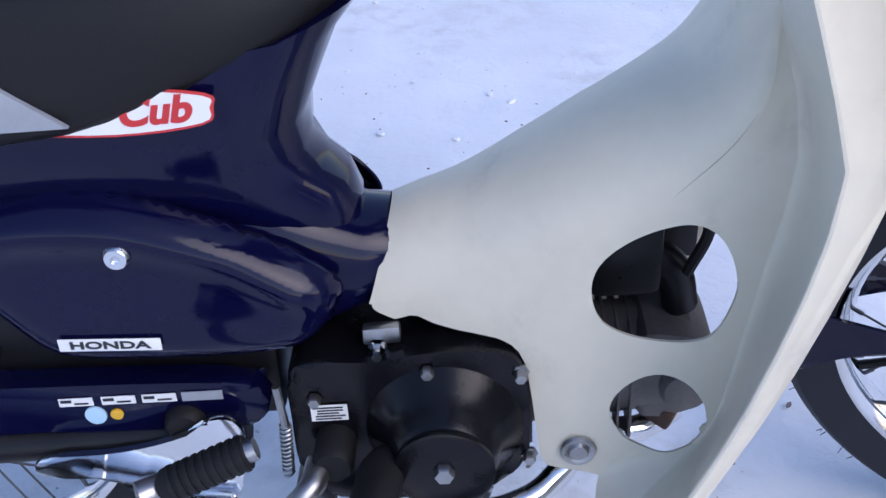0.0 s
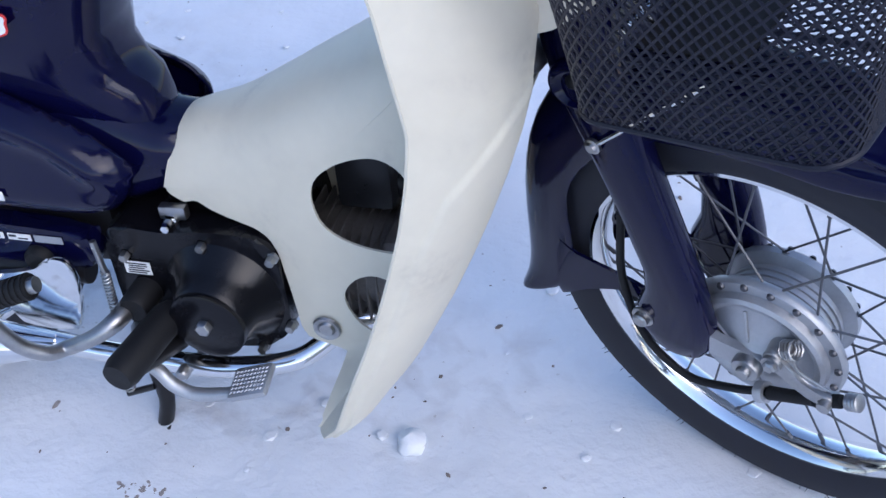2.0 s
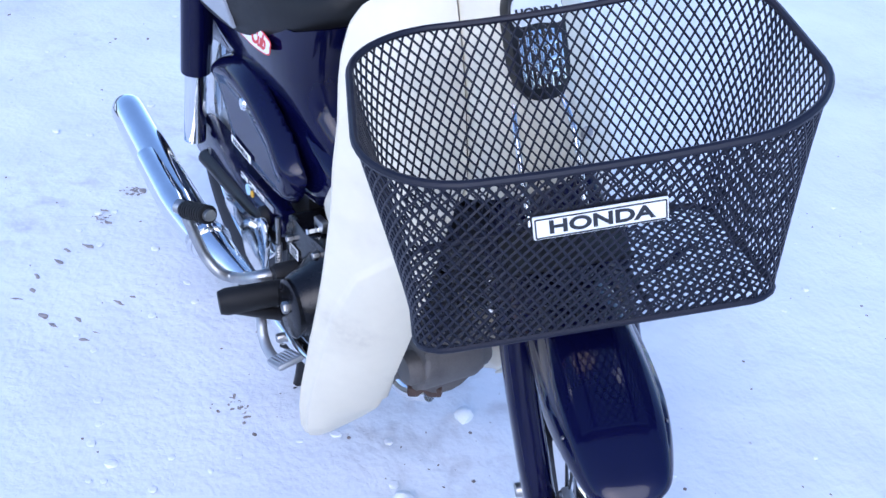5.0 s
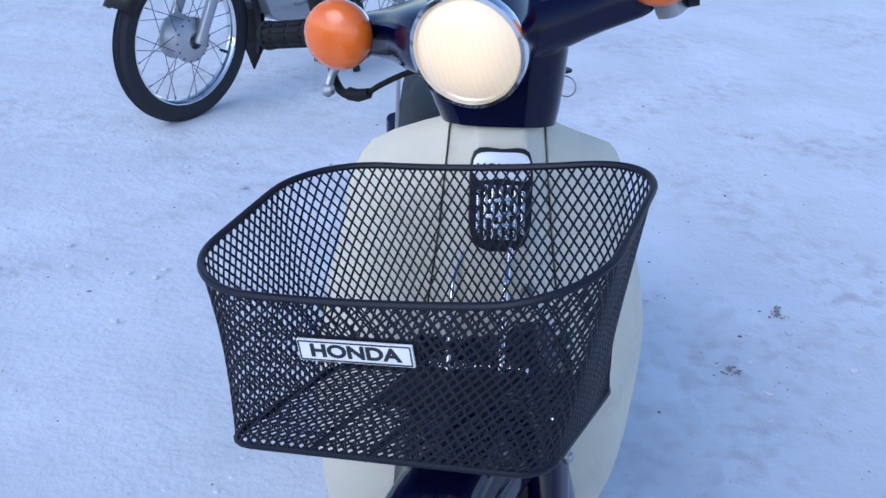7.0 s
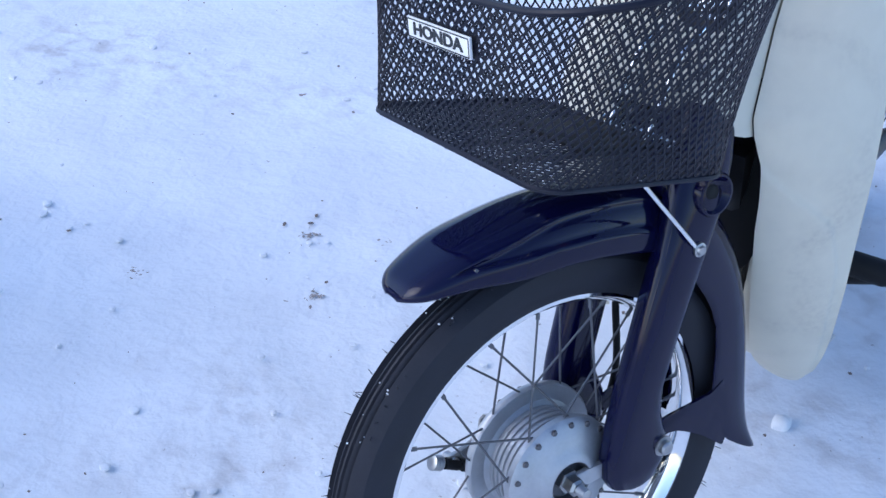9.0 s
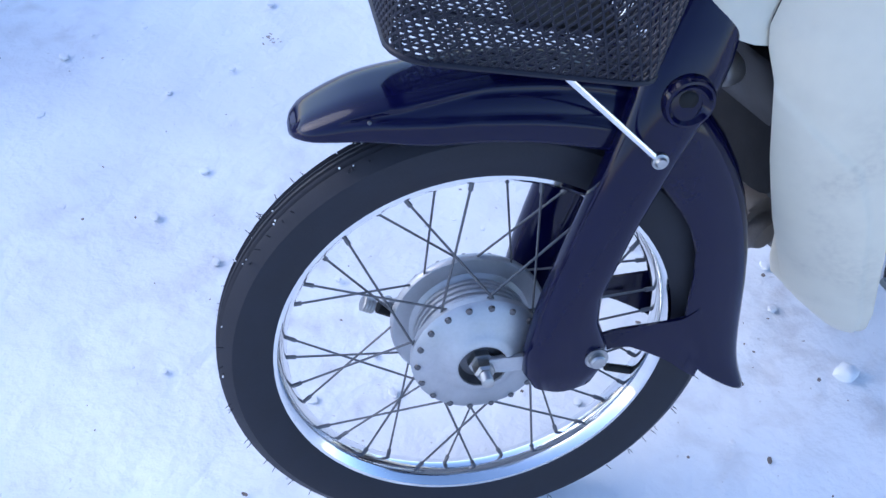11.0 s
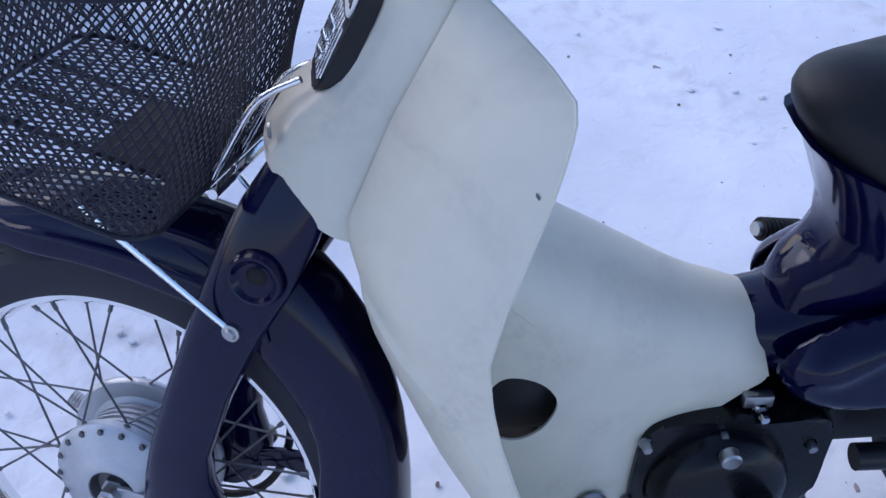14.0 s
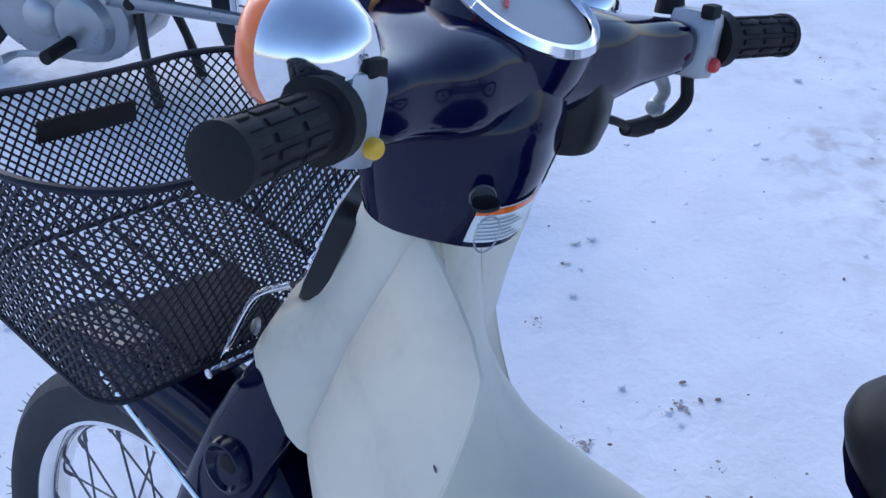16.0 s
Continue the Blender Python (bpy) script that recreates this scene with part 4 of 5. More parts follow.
tank_rows = [(0.46, -0.60, -1.00, 0.058), (0.50, -0.60, -1.00, 0.062), (0.53, -0.610, -1.02, 0.068), (0.548, -0.627, -1.05, 0.075), (0.575, -0.639, -1.08, 0.084), (0.61, -0.637, -1.10, 0.094), (0.65, -0.618, -1.12, 0.100), (0.68, -0.602, -1.12, 0.102), (0.70, -0.58, -1.12, 0.098)]
frame_body = part("frame_body", loft([ring_xy(*r, 36, 0.62, 0.60) for r in tank_rows]), NAVY, bike, "glossy navy pressed-steel frame and tank cover", sharp=60)


def ring_yz(x, zt, zb, hw, k=28, p=0.6):
    zc, hz = (zt + zb) / 2, (zt - zb) / 2
    return [(x, hw * math.copysign(abs(math.cos(a)) ** p, math.cos(a)), zc + hz * math.copysign(abs(math.sin(a)) ** p, math.sin(a))) for a in (2 * math.pi * i / k for i in range(k))]


part("frame_tube", loft([ring_yz(*r) for r in ((-0.56, 0.470, 0.42, 0.034, 28, 0.9), (-0.574, 0.484, 0.404, 0.050, 28, 0.9), (-0.60, 0.490, 0.395, 0.055, 28, 0.85), (-0.64, 0.52, 0.38, 0.064, 28, 0.7), (-0.70, 0.55, 0.375, 0.070), (-0.90, 0.56, 0.40, 0.070))]), NAVY, frame_body, "navy frame neck")
part("head_tube", tube([(-0.46, 0, 0.45), (-0.36, 0, 0.51), (-0.255, 0, 0.64), (-0.235, 0, 0.80)], [0.03, 0.028, 0.026, 0.022], 16), BLACK, frame_body, "dark frame tube")

COVER_OUT = smooth_outline([(-0.612, 0.453), (-0.634, 0.490), (-0.678, 0.522), (-0.740, 0.558), (-0.815, 0.584), (-0.89, 0.582), (-0.96, 0.556), (-0.985, 0.52), (-0.93, 0.465), (-0.885, 0.408), (-0.84, 0.392), (-0.727, 0.387), (-0.66, 0.392), (-0.632, 0.412)], 4)


LEFT_OUT = smooth_outline([(-0.593, 0.452), (-0.606, 0.482), (-0.630, 0.508), (-0.672, 0.530), (-0.740, 0.560), (-0.815, 0.584), (-0.89, 0.582), (-0.96, 0.556), (-0.985, 0.52), (-0.93, 0.465), (-0.885, 0.408), (-0.84, 0.392), (-0.727, 0.387), (-0.66, 0.392), (-0.615, 0.412)], 4)


def cover_depth(x, z, out=COVER_OUT):
    d = seg_dist(x, z, out + out[:1])
    ridge = float(np.interp(x, [-0.97, -0.875, -0.786, -0.70, -0.651], [0.53, 0.553, 0.547, 0.515, 0.472]))
    lift = 0.009 * math.exp(-((z - ridge) / 0.017) ** 2)
    return 0.072 + 0.034 * math.sqrt(max(0, 1 - (1 - min(1.0, d / 0.035)) ** 2)) + lift * min(1.0, d / 0.02)


for s in SIDES:
    sc = part("side_cover", mirrored(sheet(COVER_OUT if s < 0 else LEFT_OUT, [], 0.006, cover_depth if s < 0 else (lambda x, z: cover_depth(x, z, LEFT_OUT))), s), NAVY, bike, "glossy navy side cover", sharp=70)
    fair = sc.modifiers.new("fair", "SMOOTH")
    fair.factor, fair.iterations = 0.5, 10
    sc.modifiers.new("thickness", "SOLIDIFY").thickness = 0.004
    sc.location.x = 0.004 if s > 0 else -0.002
    turn = Matrix.Identity(4) if s > 0 else Matrix.Rotation(math.pi, 4, "Z")
    part("cover_screw", lathe([(0.0, 0.0015), (0.004, 0.005), (0.009, 0.005), (0.0115, 0.002), (0.0115, -0.003)], 20), CHROME, sc, "chrome cross-head screw", Matrix.Translation((-0.790, s * 0.110, 0.527)) @ turn)
    face = Matrix.Translation((-0.815, s * 0.1095, 0.430)) @ Matrix.Rotation(0 if s < 0 else math.pi, 4, "Z") @ Matrix.Rotation(radians(90), 4, "X")
    nb = part("name_plate", box(0.088, 0.0125, 0.0015, 0.0006), WHITE, sc, "white plate with dark lettering", face)
    text_part("lettering", "HONDA", 0.0105, DARK, nb, pose(0, 0, 0.0009), wide=1.75, bold=0.0003)
    # decal on the tank cover
    fd = Matrix.Translation((-0.772, s * 0.1010, 0.658)) @ Matrix.Rotation(0 if s < 0 else math.pi, 4, "Z") @ Matrix.Rotation(radians(88), 4, "X")
    dec = part("decal", plate(smooth_outline([(-0.075, -0.012), (0, -0.016), (0.068, -0.008), (0.077, 0.006), (0.072, 0.018), (0, 0.024), (-0.075, 0.022), (-0.085, 0.005)], 4), 0.0, 0.0012, 0.0004, plane="xy"), RED, frame_body, "white decal with red border and lettering", fd)
    part("decal_field", plate(smooth_outline([(-0.073, -0.010), (0, -0.014), (0.067, -0.006), (0.0745, 0.006), (0.070, 0.016), (0, 0.022), (-0.073, 0.020), (-0.082, 0.005)], 4), 0.0012, 0.0018, 0.0, plane="xy"), WHITE, dec)
    text_part("lettering", "Super", 0.020, RED, dec, pose(-0.032, 0.001, 0.0019, 0, 0, 4), wide=1.15, bold=0.0004, slant=0.35)
    text_part("lettering", "Cub", 0.030, RED, dec, pose(0.034, 0.004, 0.0019, 0, 0, 4), wide=1.1, bold=0.0011, slant=0.35)

seat_rows = [(0.635, -0.79, -1.12, 0.106), (0.644, -0.705, -1.16, 0.115), (0.664, -0.645, -1.18, 0.118), (0.694, -0.596, -1.19, 0.117), (0.716, -0.574, -1.20, 0.114), (0.742, -0.574, -1.20, 0.112), (0.768, -0.600, -1.19, 0.104), (0.790, -0.63, -1.17, 0.085), (0.798, -0.70, -1.12, 0.05)]
seat = part("seat", loft([ring_xy(z, a, b, w, 44, 0.7, 0.9) for z, a, b, w in seat_rows]), VINYL, bike, "black vinyl seat, slightly wrinkled", sharp=70)
sub = seat.modifiers.new("smooth", "SUBSURF")
sub.levels = sub.render_levels = 1
for s in SIDES:
    part("seat_edge", plate([(-0.800, 0.660), (-0.875, 0.724), (-1.10, 0.724), (-1.10, 0.660)], s * 0.114, s * 0.121, 0.002), GREYPLATE, seat, "grey seat side panel")

# ---- engine ----
engine = part("engine", plate(smooth_outline([(-0.668, 0.372), (-0.60, 0.372), (-0.545, 0.378), (-0.49, 0.376), (-0.462, 0.36), (-0.455, 0.31), (-0.458, 0.245), (-0.49, 0.215), (-0.56, 0.205), (-0.64, 0.205), (-0.672, 0.24), (-0.676, 0.31)], 4), -0.088, 0.088, 0.008), ENGINE, bike, "black-painted engine block")
part("clutch_cover", lathe([(0.0, -0.137), (0.020, -0.137), (0.043, -0.134), (0.047, -0.128), (0.051, -0.116), (0.058, -0.104), (0.068, -0.092), (0.076, -0.082)], 48), ENGINE, engine, "round black clutch cover", Matrix.Translation((-0.535, 0, 0.290)))
part("clutch_disc", lathe([(0.0, -0.1415), (0.040, -0.1415), (0.045, -0.139), (0.045, -0.130)], 40), ENGINE, engine, "black disc", Matrix.Translation((-0.535, 0, 0.286)))
part("clutch_bolt", lathe([(0.0, -0.150), (0.008, -0.150), (0.0095, -0.148), (0.0095, -0.140)], 6), STEEL, engine, "steel centre bolt", Matrix.Translation((-0.535, 0, 0.290)))
part("flywheel_cover", lathe([(0.0, 0.122), (0.052, 0.122), (0.068, 0.116), (0.078, 0.100), (0.080, 0.08)], 48), ENGINE, engine, "round black flywheel cover", Matrix.Translation((-0.552, 0, 0.285)))
part("inspection_cap", lathe([(0.0, 0.128), (0.009, 0.128), (0.011, 0.126), (0.011, 0.115)], 24), STEEL, engine, "steel slotted cap", Matrix.Translation((-0.545, 0, 0.362)))
part("oil_cap", lathe([(0.0, -0.125), (0.016, -0.125), (0.019, -0.12), (0.019, -0.085)], 24), RUBBER, engine, "black oil filler cap", Matrix.Translation((-0.637, 0, 0.283)))
for x, z in ((-0.548, 0.360), (-0.463, 0.350), (-0.652, 0.335), (-0.455, 0.252), (-0.50, 0.212), (-0.60, 0.212)):
    for s in SIDES:
        part("case_bolt", lathe([(0.0, 0.010), (0.005, 0.010), (0.006, 0.008), (0.006, 0.0), (0.008, 0.0), (0.008, -0.003)], 6), STEEL, engine, "small case bolt", Matrix.Translation((x, s * 0.088, z)) @ (Matrix.Identity(4) if s > 0 else Matrix.Rotation(math.pi, 4, "Z")))
lab = part("oil_label", box(0.034, 0.018, 0.001, 0.0, Matrix.Translation((-0.640, -0.0905, 0.318)) @ pose(0, 0, 0, 90, 0, 0)), WHITE, engine, "white label with small dark print")
for i in range(5):
    part("print_bar", box(0.028 - 0.004 * (i % 3), 0.0014, 0.0006, 0.0, Matrix.Translation((-0.641 + 0.002 * (i % 2), -0.0914, 0.3245 - i * 0.0032)) @ pose(0, 0, 0, 90, 0, 0)), DARK, lab)
barrel = part("cylinder", tube([(-0.47, 0, 0.29), (-0.40, 0, 0.292), (-0.29, 0, 0.297)], [0.058, 0.056, 0.052], 20, 0), CYLINDER, engine, "dull cast cylinder")
for i in range(9):
    part("cooling_fin", box(0.003, 0.112, 0.112, 0.001, pose(-0.452 + i * 0.0125, 0, 0.292)), CYLINDER, barrel)
part("cylinder_head", plate(smooth_outline([(-0.345, 0.258), (-0.345, 0.345), (-0.31, 0.348), (-0.280, 0.337), (-0.265, 0.305), (-0.278, 0.268), (-0.31, 0.254)], 4), -0.046, 0.046, 0.008), CYLINDER, engine, "dull cast cylinder head")
for s in SIDES:
    part("head_cap", lathe([(0.0, 0.076), (0.02, 0.076), (0.024, 0.07), (0.024, 0.05)], 20), CYLINDER, engine, "round head cap", Matrix.Translation((-0.30, -0.012 * s, 0.296)) @ (Matrix.Identity(4) if s > 0 else Matrix.Rotation(math.pi, 4, "Z")))
part("carburettor", box(0.07, 0.06, 0.10, 0.012, pose(-0.36, -0.005, 0.435)), BLACK, engine, "black carburettor")
part("intake_pipe", tube([(-0.30, 0.0, 0.35), (-0.31, 0, 0.39), (-0.345, 0, 0.42)], 0.018, 12), BLACK, engine, "black intake pipe")
part("fuel_hose", tube([(-0.30, -0.02, 0.40), (-0.285, -0.03, 0.45), (-0.295, -0.03, 0.485), (-0.275, -0.03, 0.475)], 0.006, 8), RUBBER, engine, "black rubber hose")
part("air_box", box(0.07, 0.12, 0.11, 0.012, pose(-0.250, 0.008, 0.540, 0, 20, 0)), BLACK, engine, "black air cleaner box")
# added block, no known part: keeps the view through the shield's hole dark
part("dark_filler", box(0.094, 0.022, 0.118, 0.008, pose(-0.322, 0.062, 0.425)), BLACK, engine, "added black block that keeps the inside of the shield dark")
part("horn", lathe([(0.0, 0.018), (0.012, 0.018), (0.021, 0.008), (0.023, 0.0), (0.013, -0.012), (0.0, -0.012)], 24, axis="x"), STEEL, engine, "grey metal horn", pose(-0.175, 0.018, 0.560, 0, 0, 20))
# added dark sheet that stands in for the shaded interior behind the fork
part("shade_sheet", plate(smooth_outline([(-0.070, 0.66), (0.0, 0.67), (0.072, 0.66), (0.088, 0.60), (0.096, 0.52), (0.098, 0.45), (0.085, 0.41), (0.045, 0.40), (0.0, 0.42), (-0.045, 0.48), (-0.080, 0.55)], 3), -0.238, -0.232, 0.001, plane="yz"), RUBBER, engine, "dark sheet standing in for the shaded gap behind the fork")

# ---- exhaust, pedals, stand ----
exhaust = part("exhaust_pipe", tube([(-0.300, -0.020, 0.242), (-0.335, -0.034, 0.230), (-0.370, -0.046, 0.236), (-0.400, -0.060, 0.232), (-0.425, -0.075, 0.214), (-0.455, -0.095, 0.203), (-0.511, -0.112, 0.199), (-0.576, -0.118, 0.197), (-0.70, -0.122, 0.204), (-0.80, -0.130, 0.222)], 0.0135, 16), CHROME, bike, "chrome exhaust pipe")
part("exhaust_flange", box(0.034, 0.05, 0.022, 0.005, pose(-0.312, -0.022, 0.250, 0, 20, -30)), RUST, exhaust, "rusty exhaust flange")
part("muffler", tube([(-0.76, -0.13, 0.212), (-0.80, -0.138, 0.216), (-0.86, -0.150, 0.224), (-0.95, -0.160, 0.236), (-1.15, -0.166, 0.272), (-1.34, -0.168, 0.310), (-1.355, -0.168, 0.313)], [0.016, 0.022, 0.033, 0.036, 0.036, 0.034, 0.020], 24), CHROME, exhaust, "chrome muffler")
part("heat_shield", tube([(-0.885, -0.170, 0.238), (-1.0, -0.180, 0.258), (-1.15, -0.184, 0.286)], [0.024, 0.028, 0.024], 20), CHROME, exhaust, "chrome heat shield")
part("clamp", lathe([(0.033, -0.006), (0.039, -0.005), (0.039, 0.005), (0.033, 0.006)], 24, axis="x"), CHROME, exhaust, "chrome clamp", pose(-0.880, -0.153, 0.227, 0, 10, -6))
part("pipe_bolt", lathe([(0.0, -0.018), (0.006, -0.018), (0.008, -0.015), (0.008, 0.0)], 12), STEEL, exhaust, "bolt", pose(-0.588, -0.124, 0.199))

for s in SIDES:
    peg = part("footpeg_bar", tube([(-0.59, s * 0.06, 0.215), (-0.592, s * 0.12, 0.235), (-0.606, s * 0.22, 0.272)], 0.011, 12, 0), BLACK, bike, "black footpeg bar")
    part("footpeg_rubber", tube([(-0.587, s * 0.118, 0.282), (-0.592, s * 0.13, 0.281), (-0.604, s * 0.215, 0.279), (-0.606, s * 0.226, 0.278)], [0.020, 0.024, 0.025, 0.021], 18, 0, flat=0.85), RUBBER, peg, "black rubber footpeg")

pedal = part("brake_pedal", tube([(-0.66, -0.10, 0.230), (-0.625, -0.15, 0.235), (-0.599, -0.162, 0.225), (-0.582, -0.165, 0.208), (-0.554, -0.166, 0.200), (-0.503, -0.168, 0.213), (-0.485, -0.17, 0.228)], 0.0085, 12), ALLOY, bike, "grey steel brake pedal")
gear = part("gear_pedal", tube([(-0.575, 0.10, 0.215), (-0.575, 0.135, 0.215), (-0.545, 0.150, 0.210), (-0.505, 0.155, 0.205), (-0.480, 0.16, 0.212)], 0.0075, 10), ALLOY, bike, "steel gear pedal")
part("gear_pad", box(0.046, 0.040, 0.010, 0.004, pose(-0.474, 0.172, 0.216, -10, -18, 0)), ALLOY, gear, "ridged steel pedal pad")
PADM = pose(-0.474, -0.172, 0.240, 12, -20, 0)
padp = part("pedal_pad", box(0.056, 0.042, 0.010, 0.005, PADM), ALLOY, pedal, "chequered pedal pad")
bm = bmesh.new()
for i in range(9):
    for j in range(6):
        bmesh.ops.create_cone(bm, cap_ends=False, segments=4, radius1=0.0035, radius2=0.0018, depth=0.0012, matrix=Matrix.Translation((-0.022 + i * 0.0055, -0.0135 + j * 0.0054, 0.006)))
bm.transform(PADM)
part("pad_studs", bm, ALLOY, padp, "raised studs", sharp=10)

kick = part("kick_lever", tube([(-0.652, -0.11, 0.275), (-0.656, -0.14, 0.275), (-0.678, -0.158, 0.264), (-0.714, -0.166, 0.249), (-0.726, -0.186, 0.258), (-0.745, -0.202, 0.284), (-0.756, -0.216, 0.328), (-0.761, -0.222, 0.351)], [0.013, 0.012, 0.010, 0.0092, 0.0092, 0.0092, 0.0092, 0.010], 14), STEEL, bike, "dull cast kick lever")
part("kick_joint", lathe([(0.0, 0.014), (0.009, 0.014), (0.012, 0.01), (0.012, -0.012), (0.0, -0.014)], 16, axis="x"), STEEL, kick, "worn joint", pose(-0.763, -0.226, 0.366, 0, 0, 30))
part("kick_rubber", tube([(-0.753, -0.225, 0.369), (-0.751, -0.225, 0.370), (-0.686, -0.210, 0.390)], [0.013, 0.0155, 0.0150], 16, 0), RUBBER, kick, "ribbed black rubber sleeve")
for i in range(9):
    q = Vector((-0.750, -0.225, 0.3703)).lerp(Vector((-0.688, -0.2105, 0.3895)), (i + 0.5) / 9)
    part("sleeve_rib", tube([q, q + Vector((0.0034, 0.0008, 0.0011))], 0.0164, 14, 0), RUBBER, kick)
part("kick_tip", tube([(-0.687, -0.2103, 0.3897), (-0.679, -0.2085, 0.392)], [0.0105, 0.0095], 12, 0), STEEL, kick, "worn steel tip")

for s in SIDES:
    stand = part("stand_leg", tube([(-0.675, s * 0.055, 0.20), (-0.686, s * 0.058, 0.134), (-0.684, s * 0.06, 0.06), (-0.698, s * 0.062, 0.008)], [0.013, 0.012, 0.011, 0.011], 12, 3), BLACK, bike, "black steel stand leg")
    part("stand_foot", box(0.045, 0.026, 0.010, 0.004, pose(-0.702, s * 0.064, 0.007, 0, -8, 8 * s)), BLACK, stand, "flat foot")
part("stand_bridge", tube([(-0.675, -0.075, 0.205), (-0.675, 0.075, 0.205)], 0.012, 12, 0), BLACK, stand, "cross tube")
part("stand_pin", tube([(-0.725, -0.082, 0.083), (-0.690, -0.070, 0.09)], 0.0045, 8, 0), BLACK, stand, "spring pin")


part("stand_spring", spring((-0.708, -0.08, 0.165), (-0.720, -0.08, 0.090), 0.006, 10, 0.0015), STEEL, stand, "coil spring")
part("brake_spring", spring((-0.680, -0.1, 0.315), (-0.684, -0.10, 0.255), 0.005, 12, 0.0014), STEEL, engine, "coil spring")
part("spring_rod", tube([(-0.683, -0.1, 0.360), (-0.680, -0.1, 0.315)], 0.004, 8, 0), STEEL, engine, "hook")

# added black block, darkens the gap between side cover and swing arm case
part("rear_dark_fill", box(0.30, 0.09, 0.19, 0.01, pose(-0.84, 0, 0.375)), BLACK, engine, "added black block filling the dark gap behind the engine")
# ---- rear: swing arm case, stickers, shocks, fender ----
case = part("chain_case", plate(smooth_outline([(-0.695, 0.325), (-0.705, 0.343), (-0.735, 0.355), (-0.93, 0.362), (-1.12, 0.362), (-1.19, 0.33), (-1.15, 0.28), (-0.95, 0.307), (-0.82, 0.299), (-0.72, 0.30)], 4), -0.085, -0.058, 0.006), NAVY, bike, "navy swing arm case")
for i, x in enumerate((-0.873, -0.833, -0.795)):
    st = part("sticker", box(0.032, 0.009, 0.001, 0.0, Matrix.Translation((x, -0.0865, 0.343)) @ pose(0, 0, 0, 90, 0, 0)), WHITE, case, "small white sticker with dark print")
    part("print_bar", box(0.010, 0.003, 0.0006, 0.0, Matrix.Translation((x - 0.009, -0.0873, 0.3445)) @ pose(0, 0, 0, 90, 0, 0)), DARK, st)
    part("print_bar", box(0.013, 0.0018, 0.0006, 0.0, Matrix.Translation((x + 0.005, -0.0873, 0.3415)) @ pose(0, 0, 0, 90, 0, 0)), DARK, st)
part("sticker", box(0.038, 0.010, 0.001, 0.0, Matrix.Translation((-0.755, -0.0865, 0.343)) @ pose(0, 0, 0, 90, 0, 0)), GREYPLATE, case, "grey metal sticker")
part("round_sticker", lathe([(0.0, -0.001), (0.010, -0.001), (0.010, 0.001)], 24), PALEBLUE, case, "pale blue round sticker", pose(-0.858, -0.086, 0.326))
part("round_sticker", lathe([(0.0, -0.001), (0.006, -0.001), (0.006, 0.001)], 20), YELLOW, case, "yellow round sticker", pose(-0.838, -0.086, 0.326))
part("case_plug", lathe([(0.0, -0.012), (0.015, -0.012), (0.019, -0.008), (0.02, 0.0)], 24), RUBBER, case, "black rubber plug", pose(-0.775, -0.085, 0.312))
part("pivot_plate", plate(smooth_outline([(-0.759, 0.319), (-0.746, 0.331), (-0.725, 0.328), (-0.718, 0.30), (-0.735, 0.228), (-0.76, 0.218), (-0.82, 0.221), (-0.84, 0.262), (-0.916, 0.272), (-0.912, 0.294), (-0.848, 0.297), (-0.80, 0.305)], 3), -0.108, -0.100, 0.003), CHROME, bike, "bright steel pivot plate")
for s in SIDES:
    sh = part("shock_absorber", tube([(-1.08, s * 0.11, 0.34), (-1.045, s * 0.11, 0.50)], 0.020, 16, 0), CHROME, bike, "rear shock absorber with chrome lower half")
    part("shock_cover", tube([(-1.046, s * 0.11, 0.495), (-1.01, s * 0.11, 0.66)], [0.027, 0.028], 16, 0), NAVY, sh, "navy shock cover")
    part("swing_arm", tube([(-0.72, s * 0.075, 0.29), (-1.10, s * 0.085, 0.29)], 0.016, 12, 0), BLACK, bike, "black swing arm")


def rear_fender():
    loops = []
    for k in range(22):
        a = radians(20 + 165 * k / 21)
        r = 0.315
        loop = []
        for q in range(17):
            b = math.pi * q / 16
            u, v = math.copysign(abs(math.cos(b)) ** 0.55, math.cos(b)), abs(math.sin(b)) ** 0.7
            rr = r - 0.06 * (1 - v)
            loop.append((RW.x + rr * math.cos(a), 0.055 * u, RW.z + rr * math.sin(a)))
        loops.append(loop)
    return loft(loops, False, False)


rf = part("rear_fender", rear_fender(), NAVY, bike, "navy rear fender")
rf.modifiers.new("thickness", "SOLIDIFY").thickness = 0.003

# ---- handlebar, headlight, meter ----
def bar_ring(y, xc, zc, hx, hz, k=28, p=0.7):
    return [(xc + hx * math.copysign(abs(math.cos(a)) ** p, math.cos(a)), y, zc + hz * math.copysign(abs(math.sin(a)) ** p, math.sin(a))) for a in (2 * math.pi * i / k for i in range(k))]


bar_rows = [(-0.200, -0.310, 0.948, 0.020, 0.021), (-0.16, -0.300, 0.946, 0.024, 0.024), (-0.12, -0.288, 0.945, 0.034, 0.029), (-0.085, -0.270, 0.946, 0.062, 0.038), (-0.055, -0.250, 0.946, 0.076, 0.040), (0.0, -0.245, 0.946, 0.084, 0.043)]
bar_rows += [(-y, x, z, a, b) for y, x, z, a, b in bar_rows[-2::-1]]
bar_rows = [(y + 0.018 * max(0.0, 1 - abs(y) / 0.16), x, z, a, b) for y, x, z, a, b in bar_rows]
bar = part("handlebar", loft([bar_ring(*r) for r in bar_rows]), NAVY, bike, "glossy navy handlebar shell", SB, sharp=60)
sub = bar.modifiers.new("smooth", "SUBSURF")
sub.levels = sub.render_levels = 1
